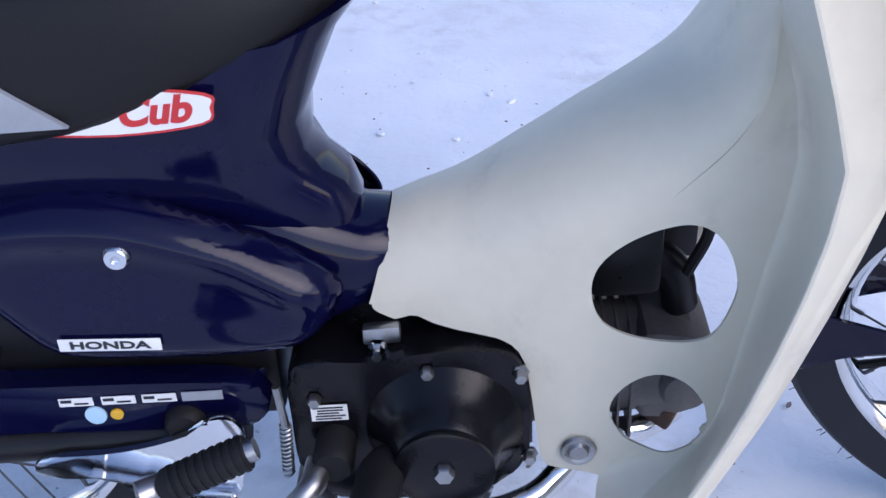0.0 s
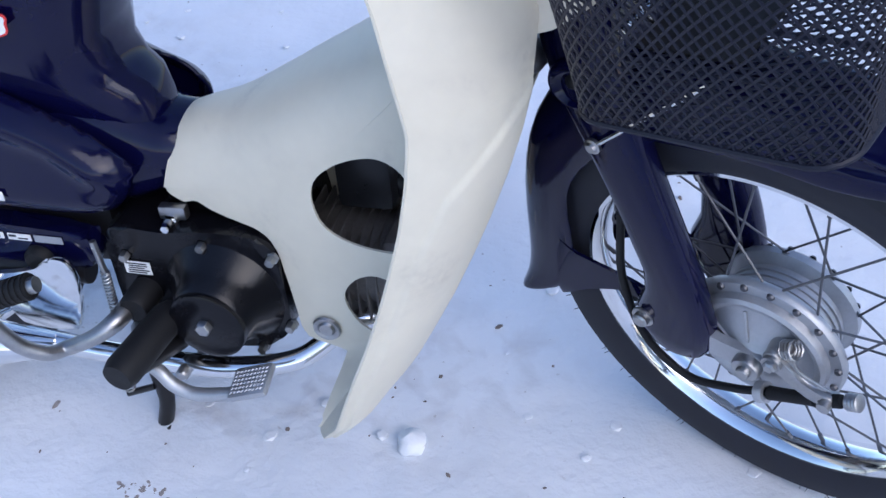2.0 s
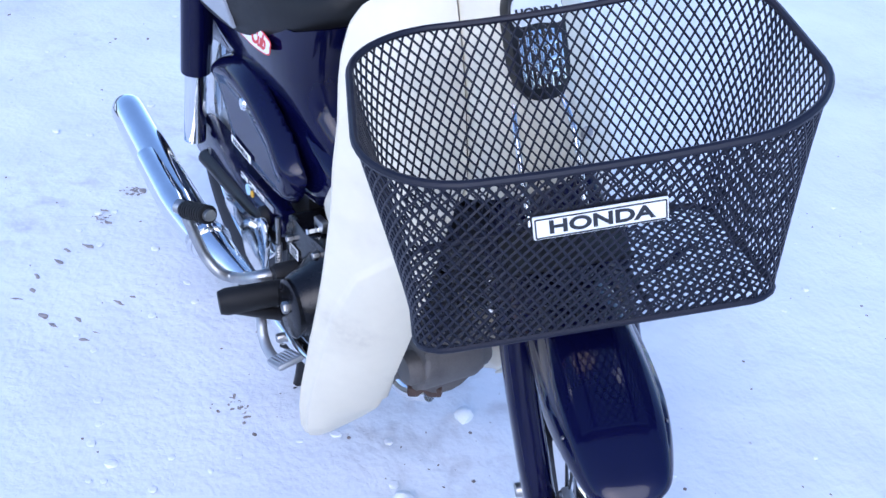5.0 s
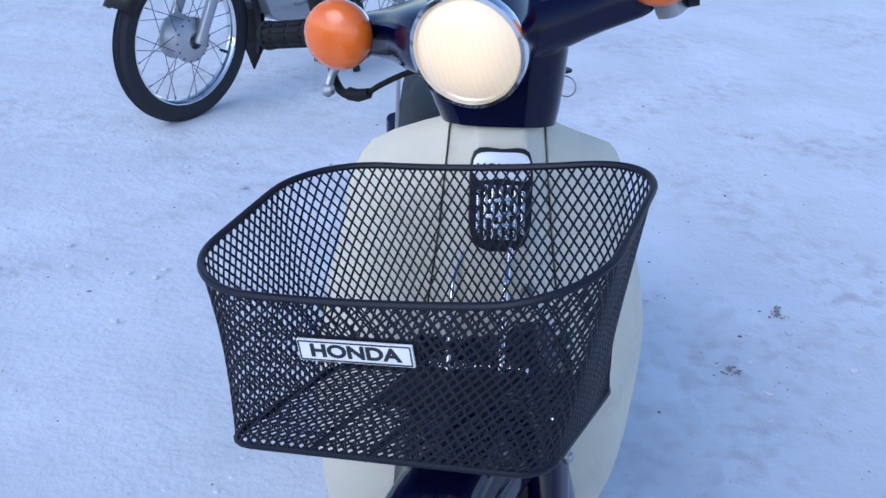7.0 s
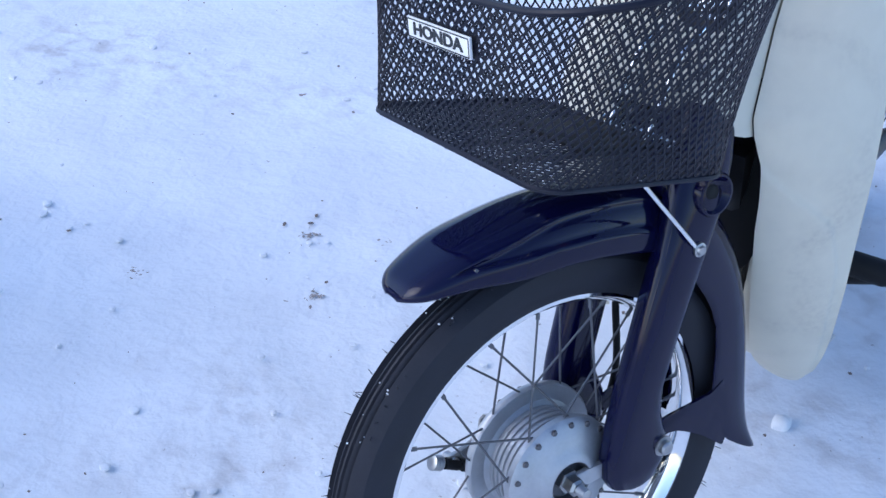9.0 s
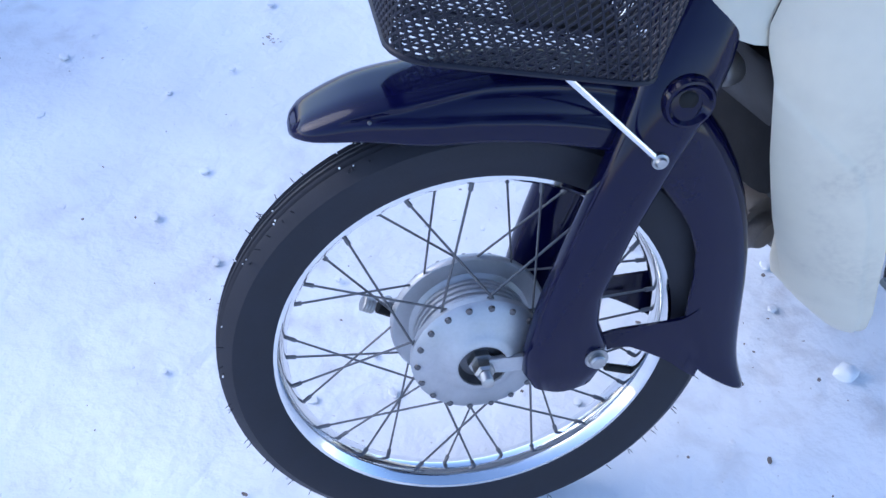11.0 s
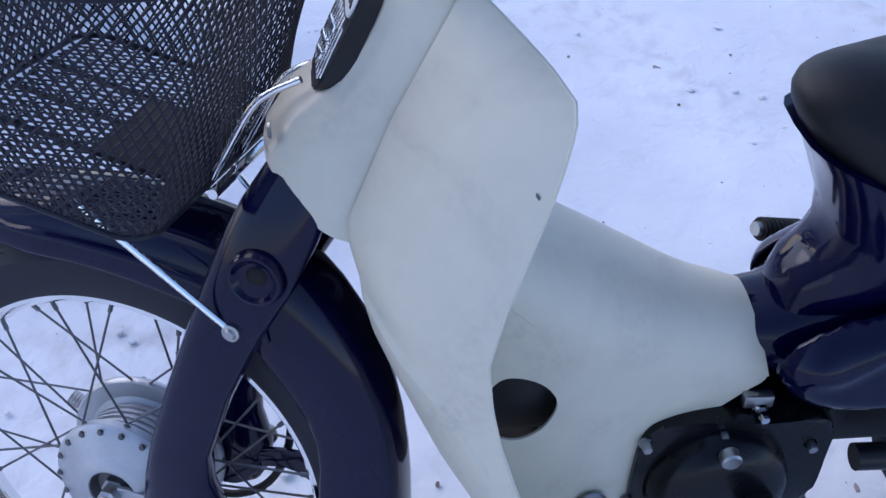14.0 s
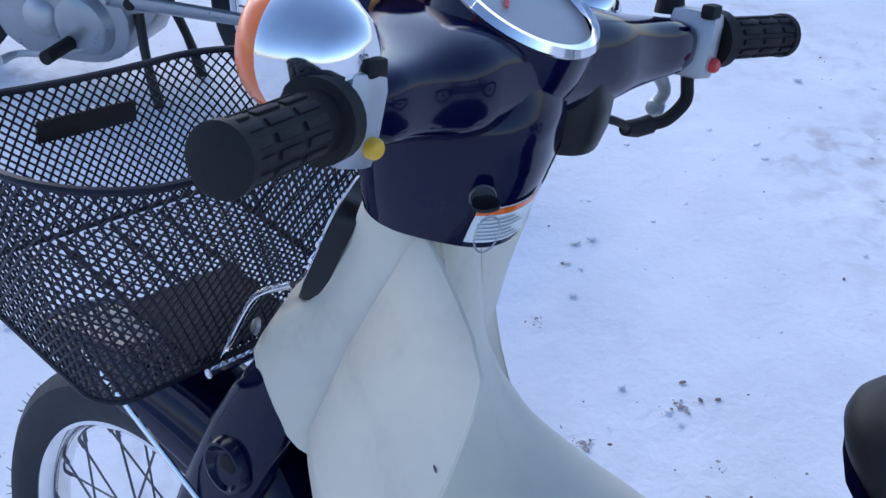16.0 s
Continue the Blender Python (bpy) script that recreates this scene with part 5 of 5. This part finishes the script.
HL = Matrix.Translation((-0.159, 0.034, 0.950)) @ Matrix.Rotation(radians(6), 4, "Y")
part("headlight_shell", lathe([(0.056, -0.06), (0.062, -0.02), (0.062, 0.01)], 40, axis="x"), NAVY, bar, "navy headlight shell", HL)
part("headlight_rim", lathe([(0.061, 0.0), (0.064, 0.010), (0.0625, 0.018), (0.058, 0.019), (0.056, 0.015)], 48, axis="x"), CHROME, bar, "chrome headlight rim", HL)


def lamp_material():
    m = mat("lit_headlight_glass", (1.0, 0.78, 0.5), 0.1, coat=1.0)
    n, l = m.node_tree.nodes, m.node_tree.links
    b = n["Principled BSDF"]
    co, gr = n.new("ShaderNodeTexCoord"), n.new("ShaderNodeTexGradient")
    mp = n.new("ShaderNodeMapping")
    gr.gradient_type = "SPHERICAL"
    mp.inputs["Scale"].default_value = (15, 15, 15)
    l.new(co.outputs["Object"], mp.inputs["Vector"])
    l.new(mp.outputs[0], gr.inputs[0])
    wave = n.new("ShaderNodeTexWave")
    wave.bands_direction = "Y"
    wave.inputs["Scale"].default_value = 45
    l.new(co.outputs["Object"], wave.inputs["Vector"])
    cr = n.new("ShaderNodeMapRange")
    cr.inputs[1].default_value, cr.inputs[2].default_value, cr.inputs[3].default_value, cr.inputs[4].default_value = 0.0, 0.95, 0.02, 0.36
    l.new(gr.outputs["Fac"], cr.inputs[0])
    mu = n.new("ShaderNodeMath")
    mu.operation = "MULTIPLY_ADD"
    mu.inputs[1].default_value = 0.05
    l.new(wave.outputs["Fac"], mu.inputs[0])
    l.new(cr.outputs[0], mu.inputs[2])
    l.new(mu.outputs[0], b.inputs["Emission Strength"])
    b.inputs["Emission Color"].default_value = (1.0, 0.62, 0.32, 1)
    return m


part("headlight_lens", lathe([(0.0, 0.030), (0.028, 0.027), (0.047, 0.021), (0.057, 0.014)], 40, axis="x"), lamp_material(), bar, "lit glass lens", HL)
MT = Matrix.Translation((-0.286, 0.010, 0.991)) @ Matrix.Rotation(radians(-28), 4, "Y")
part("meter_case", lathe([(0.062, -0.06), (0.064, -0.02), (0.060, 0.0)], 40, axis="z"), NAVY, bar, "navy meter case", MT)
part("meter_rim", lathe([(0.058, -0.004), (0.061, 0.002), (0.058, 0.007), (0.052, 0.006)], 48, axis="z"), CHROME, bar, "chrome meter ring", MT)
part("meter_dial", lathe([(0.0, 0.001), (0.054, 0.001)], 40, axis="z"), GREYPLATE, bar, "grey meter dial under glass", MT)
part("meter_needle", box(0.003, 0.04, 0.001, 0, pose(0.006, 0.012, 0.003, 0, 0, 40)), RED, bar, "red needle", MT)
for s in SIDES:
    g0, g1 = Vector((-0.318, s * 0.226, 0.950)), Vector((-0.343, s * 0.322, 0.950))
    d = (g1 - g0).normalized()
    grip = part("grip", tube([g0, g0 + d * 0.012, g0 + d * 0.013, g0 + d * 0.02, g1 - d * 0.008, g1 - d * 0.007, g1 - d * 0.001, g1], [0.024, 0.024, 0.018, 0.0165, 0.0165, 0.019, 0.019, 0.016], 24, 0), RUBBER, bar, "black ribbed rubber grip")
    q = d.to_track_quat("Z", "Y").to_matrix().to_4x4()
    rib = None
    for i in range(12):
        for j in range(3):
            mm = Matrix.Translation(g0 + d * (0.036 + j * 0.026)) @ q @ Matrix.Rotation(math.pi * i / 6, 4, "Z") @ Matrix.Translation((0.0165, 0, 0))
            if rib is None:
                rib = part("grip_rib", box(0.003, 0.005, 0.021, 0.001), RUBBER, grip)
                rib.matrix_local = mm
            else:
                shared("grip_rib", rib, mm, grip)
    sw = part("switch_housing", box(0.042, 0.030, 0.056, 0.010, pose(-0.312, s * 0.208, 0.948, 8, 0, -8 * s)), ALLOY, bar, "silver switch housing")
    part("switch_button", lathe([(0.0, 0.005), (0.0045, 0.005), (0.0062, 0.003), (0.0062, -0.006)], 16, axis="x"), YELLOW if s > 0 else RED, sw, "small button", pose(-0.334, s * 0.206, 0.934, 0, 180, 0))
    part("switch_slider", box(0.012, 0.016, 0.012, 0.003, pose(-0.326, s * 0.203, 0.976)), RUBBER, sw, "black slider")
    mir = part("mirror_stalk", tube([(-0.288, s * 0.206, 0.970), (-0.282, s * 0.207, 1.02), (-0.276, s * 0.215, 1.16)], 0.005, 10), CHROME, bar, "chrome mirror stalk")
    part("mirror_boot", tube([(-0.288, s * 0.206, 0.968), (-0.2865, s * 0.206, 0.988), (-0.282, s * 0.207, 1.01)], [0.013, 0.010, 0.0065], 14, 0), RUBBER, mir, "black rubber boot")
    part("mirror_head", lathe([(0.0, -0.012), (0.03, -0.010), (0.05, -0.002), (0.053, 0.004), (0.05, 0.006), (0.0, 0.006)], 32, axis="x"), CHROME, mir, "round chrome mirror head", pose(-0.262, s * 0.235, 1.20, 0, 175, 0))
    SG = Matrix.Translation((-0.292, 0.210, 0.980) if s > 0 else (-0.232, -0.150, 0.966))
    sig = part("turn_signal", lathe([(0.0, -0.036), (0.012, -0.036), (0.024, -0.026), (0.036, -0.005), (0.040, 0.004), (0.040, 0.008)], 36, axis="x"), CHROME, bar, "chrome turn signal housing", SG)
    part("signal_lens", lathe([(0.040, 0.006), (0.041, 0.012), (0.039, 0.022), (0.028, 0.032), (0.0, 0.036)], 36, axis="x"), ORANGE, sig, "orange lens")
def on_bar(*pts):
    """Places in the bike's frame, carried into the handlebar's own."""
    back = SB.inverted()
    return [back @ Vector(q) for q in pts]


lev = part("brake_lever", tube(on_bar((-0.372, -0.155, 0.908), (-0.385, -0.167, 0.899), (-0.402, -0.182, 0.891), (-0.409, -0.197, 0.868), (-0.403, -0.202, 0.852)), [0.0075, 0.0070, 0.0065, 0.0055, 0.0055], 10), ALLOY, bar, "silver brake lever")
part("lever_ball", lathe([(0.0, 0.009), (0.006, 0.007), (0.009, 0.0), (0.006, -0.007), (0.0, -0.009)], 14), ALLOY, lev, "lever ball end", Matrix.Translation(on_bar((-0.402, -0.202, 0.849))[0]))
cab = part("brake_cable", tube(on_bar((-0.425, -0.196, 0.905), (-0.427, -0.197, 0.880), (-0.427, -0.197, 0.860), (-0.414, -0.187, 0.846), (-0.401, -0.177, 0.845), (-0.392, -0.167, 0.847)), 0.0058, 10), RUBBER, bar, "thick black brake cable")
part("cable_boot", tube(on_bar((-0.401, -0.175, 0.846), (-0.392, -0.164, 0.847), (-0.384, -0.150, 0.853)), [0.0085, 0.0082, 0.0065], 12, 0), RUBBER, cab, "black rubber boot")
part("inner_cable", tube(on_bar((-0.386, -0.152, 0.852), (-0.383, -0.137, 0.864), (-0.369, -0.107, 0.884), (-0.350, -0.075, 0.900)), 0.0036, 8), RUBBER, cab, "thin black cable")
pod = part("switch_pod", loft([[tuple(on_bar((-0.352 - 0.030 * w * max(0.0, math.cos(a)) ** 0.8 + 0.012 * max(0.0, -math.cos(a)), -0.062 + 0.036 * w * math.copysign(abs(math.sin(a)) ** 0.7, math.sin(a)), z))[0]) for a in (2 * math.pi * k / 28 for k in range(28))]
                               for z, w in ((0.884, 0.5), (0.889, 0.85), (0.902, 1.02), (0.924, 1.12), (0.944, 1.0), (0.954, 0.6))]), BLACK, bar, "glossy black switch pod")
for yy, zz in ((-0.050, 0.950), (-0.074, 0.938)):
    part("pod_button", lathe([(0.0, 0.009), (0.006, 0.008), (0.010, 0.004), (0.011, -0.004)], 18, axis="z"), BLACK, pod, "rounded black switch", Matrix.Translation(on_bar((-0.370, yy, zz))[0]))

# headstock cover between handlebar and front cover, with lock, key and warning label
HS_ROWS = ((0.861, -0.253, 0.0, 0.064, 0.066, 0.006), (0.880, -0.256, -0.003, 0.068, 0.072, 0.004), (0.910, -0.262, -0.008, 0.075, 0.080, 0.0), (0.950, -0.265, -0.012, 0.078, 0.086, 0.0), (0.985, -0.265, -0.012, 0.06, 0.070, 0.0))


def hs_point(a, z, off=0.0):
    xc, yc, hx, hy, dz = interp(z, HS_ROWS)
    c, q = math.cos(a), math.sin(a)
    return Vector((xc + (hx + off) * math.copysign(abs(c) ** 0.7, c), yc + (hy + off) * math.copysign(abs(q) ** 0.65, q), z + dz * c))


def hs_patch(a0, a1, z0, z1, off, n=10, lean=0.0):
    """A thin sheet that lies on the headstock cover, between two angles and two heights."""
    rows = []
    for j in range(7):
        z = z0 + (z1 - z0) * j / 6
        rows.append([hs_point(radians(a0 + (a1 - a0) * i / n + lean * j / 6), z, off) for i in range(n + 1)])
    return loft(rows, False, False)


hs = part("headstock_cover", loft([[hs_point(2 * math.pi * k / 48, z) for k in range(48)] for z in np.linspace(0.861, 0.985, 14)]), NAVY, bike, "glossy navy headstock cover", sharp=60)
key_at, key_dir = hs_point(radians(112), 0.906), Vector((-0.45, 0.89, 0.05)).normalized()
turned = key_dir.to_track_quat("Y", "Z").to_matrix().to_4x4()
part("lock", lathe([(0.0, 0.002), (0.0075, 0.002), (0.0085, 0.003), (0.0095, 0.002), (0.0095, -0.008)], 28), SPOKE, hs, "ignition lock ring", Matrix.Translation(key_at) @ turned)
part("key", plate(smooth_outline([(-0.003, 0.0), (-0.009, 0.008), (-0.008, 0.018), (0.0, 0.021), (0.008, 0.018), (0.009, 0.008), (0.003, 0.0)], 3), -0.0014, 0.0014, 0.0006, plane="yz"), BLACK, hs, "black key", Matrix.Translation(key_at) @ turned @ pose(0, 0, 0, -90, 0, 0) @ pose(0, 0, 0, 0, 0, 90))
ring_at = key_at + key_dir * 0.017 + Vector((0, 0, -0.020))
part("key_ring", lathe([(0.0125, -0.0008), (0.0135, 0.0), (0.0125, 0.0008), (0.0117, 0.0), (0.0125, -0.0008)], 28), STEEL, hs, "thin key ring", Matrix.Translation(ring_at) @ turned @ pose(0, 0, 0, 0, 0, 35))
wl = part("warning_label", hs_patch(108, 162, 0.8665, 0.8965, 0.0012, 12, 4), WHITE, hs, "white warning label with orange band")
part("orange_band", hs_patch(111, 165.5, 0.8905, 0.8955, 0.0018, 12, 1), ORANGE, wl)
for i in range(6):
    part("print_bar", hs_patch(114 + 1.5 * (i % 2), 154 - 5 * (i % 3), 0.8690 + 0.0034 * i, 0.8702 + 0.0034 * i, 0.0018), GREYPLATE, wl)
part("second_label", hs_patch(176, 205, 0.872, 0.905, 0.0012, 8), WHITE, hs, "white label with small print")

# ---- snow lumps and grit round the motorcycle ----
def lump(name, x, y, r, material, label, category, flat=0.7, seed=0):
    bm = bmesh.new()
    bmesh.ops.create_icosphere(bm, subdivisions=2, radius=r)
    for v in bm.verts:
        v.co *= 1 + 0.35 * noise.noise(v.co * (1.3 / r) + Vector((seed, 0, 0)))
        v.co.z *= flat
    ob = part(name, bm, material, None)
    ob.matrix_local = Matrix.Translation((x, y, r * flat * 0.45))
    return tagged(ob, label, category)


lump("snow_lump", -0.492, 0.159, 0.016, SNOW, "small white lump of hard snow", "snow lump", 0.8, 3)
lump("snow_lump", -0.354, -0.028, 0.020, SNOW, "white lump of hard snow on the snow", "snow lump", 0.8, 1)
rng = random.Random(4)
bm = bmesh.new()
for i in range(700):
    a, q = rng.uniform(0, 2 * math.pi), rng.random() ** 0.6 * 2.6
    x, y, r = -0.4 + q * math.cos(a), q * math.sin(a), rng.choice((0.001, 0.0014, 0.002, 0.003)) * rng.uniform(0.7, 1.3)
    g = bmesh.ops.create_icosphere(bm, subdivisions=1, radius=r, matrix=Matrix.Translation((x, y, 0.004)) @ Matrix.Rotation(rng.uniform(0, 3), 4, "Z") @ Matrix.Diagonal((rng.uniform(0.8, 2.2), 1, 0.5, 1)))
GRIT = mat("grit", (0.20, 0.16, 0.14), 0.9, 0, 0.5, 60)
grit = tagged(part("grit", bm, GRIT, None), "scattered brown grit lying on the snow", "grit", kind="stuff")
rng = random.Random(9)
bm = bmesh.new()
for i in range(500):
    a, q = rng.uniform(0, 2 * math.pi), rng.random() ** 0.6 * 2.2
    x, y, r = -0.3 + q * math.cos(a), q * math.sin(a), rng.uniform(0.003, 0.010)
    bmesh.ops.create_icosphere(bm, subdivisions=1, radius=r, matrix=Matrix.Translation((x, y, 0.003)) @ Matrix.Rotation(rng.uniform(0, 3), 4, "Z") @ Matrix.Diagonal((rng.uniform(0.8, 1.6), 1, 0.55, 1)))
crumbs = tagged(part("snow_crumbs", bm, SNOW, None), "loose crumbs of snow scattered on the ground", "snow crumbs", kind="stuff")


# ---- other motorcycles standing in the yard ----
SILVER = mat("silver_grey_paint", (0.30, 0.32, 0.35), 0.32, 0.5, 0.08, 12, 0.02, 300, 0.4, rvar=0.08)


def parked_motorcycle(at, heading, label, low, base=1.22):
    """A simpler neighbour; low is how far down its engine reaches."""
    top = tagged(new("motorcycle"), label, "motorcycle", group="parked motorcycles")
    top.matrix_world = Matrix.Translation(at) @ Matrix.Rotation(radians(heading), 4, "Z")
    for x, nm in ((0.0, "front_wheel"), (-base, "rear_wheel")):
        make_wheel(Vector((x, 0, 0.268)), None, nm, 0.072, 0.042, 28, top)
    for s in SIDES:
        part("fork_leg", tube([(0.0, s * 0.07, 0.26), (-0.12, s * 0.07, 0.50), (-0.26, s * 0.065, 0.80)], [0.018, 0.020, 0.016], 12, 0), SILVER, top, "silver fork leg")
        part("rear_shock", tube([(-1.20, s * 0.10, 0.30), (-1.13, s * 0.10, 0.62)], [0.02, 0.026], 12, 0), CHROME, top, "chrome rear shock")
        part("footpeg", tube([(-0.55, s * 0.10, low + 0.07), (-0.56, s * 0.24, low + 0.075)], 0.018, 12, 0), RUBBER, top, "black rubber footpeg")
        part("body_side", mirrored(sheet(smooth_outline([(-0.24, 0.62), (-0.36, 0.60), (-0.60, 0.52), (-0.95, 0.62), (-1.15, 0.70), (-1.10, 0.50), (-0.85, 0.36), (-0.55, low + 0.10), (-0.38, low + 0.10), (-0.30, 0.36)], 4), [], 0.02, lambda x, z: 0.085 + 0.02 * math.sin(5 * x + 3 * z)), s), SILVER, top, "silver side panel").modifiers.new("thickness", "SOLIDIFY").thickness = 0.004
        part("grip", tube([(-0.34, s * 0.20, 0.98), (-0.40, s * 0.33, 0.97)], 0.017, 14, 0), RUBBER, top, "black rubber grip")
        arm = part("swing_arm", tube([(-0.66, s * 0.095, 0.285), (-0.95, s * 0.10, 0.285), (-base, s * 0.085, 0.272)], [0.028, 0.026, 0.020], 14, 0, flat=0.6), SILVER, top, "silver swing arm case")
        part("arm_bolt", lathe([(0.0, 0.012), (0.008, 0.012), (0.011, 0.008), (0.011, 0.0)], 6), STEEL, arm, "bright bolt", Matrix.Translation((-0.675, s * 0.115, 0.290)) @ (Matrix.Identity(4) if s > 0 else Matrix.Rotation(math.pi, 4, "Z")))
        part("rubber_plug", lathe([(0.0, 0.008), (0.013, 0.007), (0.016, 0.0)], 18), RUBBER, arm, "black rubber plug", Matrix.Translation((-0.74, s * 0.114, 0.287)) @ (Matrix.Identity(4) if s > 0 else Matrix.Rotation(math.pi, 4, "Z")))
        part("stand_leg", tube([(-0.72, s * 0.06, 0.24), (-0.74, s * 0.09, 0.12), (-0.76, s * 0.098, 0.008)], [0.013, 0.012, 0.015], 10, 3), BLACK, top, "black stand leg")
    eng = part("engine", plate(smooth_outline([(-0.30, low + 0.06), (-0.36, low + 0.01), (-0.55, low), (-0.68, low + 0.04), (-0.70, low + 0.16), (-0.55, low + 0.22), (-0.36, low + 0.20), (-0.28, low + 0.15)], 4), -0.095, 0.095, 0.012), SILVER, top, "silver cast engine")
    part("engine_cover", lathe([(0.0, 0.135), (0.05, 0.134), (0.075, 0.122), (0.086, 0.095)], 36), SILVER, eng, "round silver engine cover", Matrix.Translation((-0.58, 0, low + 0.11)))
    part("engine_cover", lathe([(0.0, 0.120), (0.03, 0.118), (0.05, 0.105), (0.055, 0.09)], 28), ALLOY, eng, "small round cover", Matrix.Translation((-0.44, 0, low + 0.11)))
    part("gear_pedal", tube([(-0.60, 0.12, low + 0.06), (-0.50, 0.15, low + 0.04), (-0.40, 0.16, low + 0.03), (-0.39, 0.22, low + 0.035)], [0.008, 0.008, 0.009, 0.013], 10), ALLOY, top, "steel gear pedal")
    loops = []
    for k in range(18):
        a = radians(28 + 172 * k / 17)
        loops.append([((0.315 - 0.05 * (1 - abs(math.sin(math.pi * q / 12)) ** 0.7)) * math.cos(a), 0.062 * math.copysign(abs(math.cos(math.pi * q / 12)) ** 0.6, math.cos(math.pi * q / 12)),
                       0.268 + (0.315 - 0.05 * (1 - abs(math.sin(math.pi * q / 12)) ** 0.7)) * math.sin(a)) for q in range(13)])
    rear_loops = [[(p[0] - base, p[1] * 1.1, p[2]) for p in loop] for loop in loops]
    part("rear_fender", loft(rear_loops, False, False), SILVER, top, "silver rear fender").modifiers.new("thickness", "SOLIDIFY").thickness = 0.004
    fd = part("front_fender", loft(loops, False, False), BLACK, top, "black front fender")
    fd.modifiers.new("thickness", "SOLIDIFY").thickness = 0.004
    part("fender_flap", plate([(-0.055, 0.32), (0.055, 0.32), (0.05, 0.18), (0.0, 0.09), (-0.05, 0.18)], -0.318, -0.312, 0.001, plane="yz"), RUBBER, fd, "pointed black rubber flap")
    part("handlebar", tube([(-0.34, -0.21, 0.98), (-0.30, -0.10, 0.95), (-0.28, 0.0, 0.93), (-0.30, 0.10, 0.95), (-0.34, 0.21, 0.98)], [0.014, 0.026, 0.04, 0.026, 0.014], 14), BLACK, top, "black handlebar")
    part("head_tube", tube([(-0.25, 0, 0.78), (-0.30, 0, 0.92)], [0.05, 0.045], 16, 0), SILVER, top, "silver head tube")
    part("spine_tube", tube([(-0.26, 0, 0.80), (-0.45, 0, 0.58), (-0.70, 0, 0.55), (-1.15, 0, 0.62)], [0.05, 0.06, 0.08, 0.06], 16), SILVER, top, "silver frame")
    part("seat", loft([ring_xy(z, a, b, w, 32, 0.7, 0.72) for z, a, b, w in ((0.66, -0.66, -1.20, 0.10), (0.70, -0.60, -1.28, 0.125), (0.75, -0.62, -1.28, 0.12), (0.775, -0.70, -1.22, 0.08))]), VINYL, top, "black vinyl seat", sharp=70)
    return top


parked_motorcycle((1.72, -1.72, 0), -5.8, "silver-grey motorcycle with black front fender on its stand", 0.10, 1.18)
parked_motorcycle((-2.63, -0.81, 0), -37, "motorcycle with spoked front wheel and black tyre", 0.26, 1.10)


# ---- small clumps of brown dirt on the snow ----
rng = random.Random(21)
bm = bmesh.new()
for x, y, r in ((-1.14, -0.43, 0.028), (-1.05, -0.33, 0.026), (-1.04, -0.39, 0.02), (-0.98, -0.33, 0.022), (-1.45, -0.13, 0.026), (-1.36, -0.23, 0.018), (-1.06, -0.25, 0.015), (-0.74, -0.52, 0.02), (-0.59, -0.62, 0.022), (-0.53, -0.52, 0.022),
                (-0.78, -0.53, 0.016), (-1.14, 0.63, 0.03), (-1.39, 0.81, 0.03), (-0.68, -0.76, 0.02), (-0.87, -1.12, 0.04), (-1.45, -1.56, 0.03), (-0.56, -0.57, 0.03), (-0.64, -0.70, 0.022), (-0.52, -0.64, 0.02), (-0.81, -1.02, 0.04),
                (-0.72, -0.93, 0.035), (-0.43, -0.77, 0.022), (-0.14, -0.94, 0.015), (-0.29, -0.64, 0.022), (-0.90, -0.05, 0.03), (-0.67, -0.17, 0.02)):
    for i in range(26):
        a, q = rng.uniform(0, 2 * math.pi), abs(rng.gauss(0, 0.6)) * r
        s = r * rng.uniform(0.03, 0.15)
        bmesh.ops.create_icosphere(bm, subdivisions=1, radius=s, matrix=Matrix.Translation((x + 1.6 * q * math.cos(a), y + q * math.sin(a), 0.001)) @ Matrix.Rotation(rng.uniform(0, 3), 4, "Z") @ Matrix.Diagonal((rng.uniform(0.9, 2.4), 1, 0.22, 1)))
# longer smears of dirt dropped beside the exhaust
for x, y in ((-1.14, -0.43), (-1.05, -0.33), (-1.04, -0.39), (-0.98, -0.33), (-1.45, -0.13), (-1.36, -0.23), (-1.06, -0.25), (-1.22, -0.37), (-1.27, -0.29)):
    for i in range(2):
        bmesh.ops.create_icosphere(bm, subdivisions=2, radius=0.009, matrix=Matrix.Translation((x + rng.uniform(-0.03, 0.03), y + rng.uniform(-0.03, 0.03), 0.002)) @ Matrix.Rotation(rng.uniform(0.3, 1.0), 4, "Z") @ Matrix.Diagonal((rng.uniform(0.9, 1.9), rng.uniform(0.3, 0.6), 0.18, 1)))
for v in bm.verts:
    v.co.x += 0.006 * noise.noise(v.co * 90)
    v.co.y += 0.006 * noise.noise(v.co * 90 + Vector((7, 0, 0)))
DIRT = mat("brown_dirt", (0.33, 0.29, 0.27), 0.9, 0, 0.5, 80, 0.3, 300)
tagged(part("dirt_clumps", bm, DIRT, None), "clumps of brown dirt pressed into the snow", "dirt", kind="stuff")
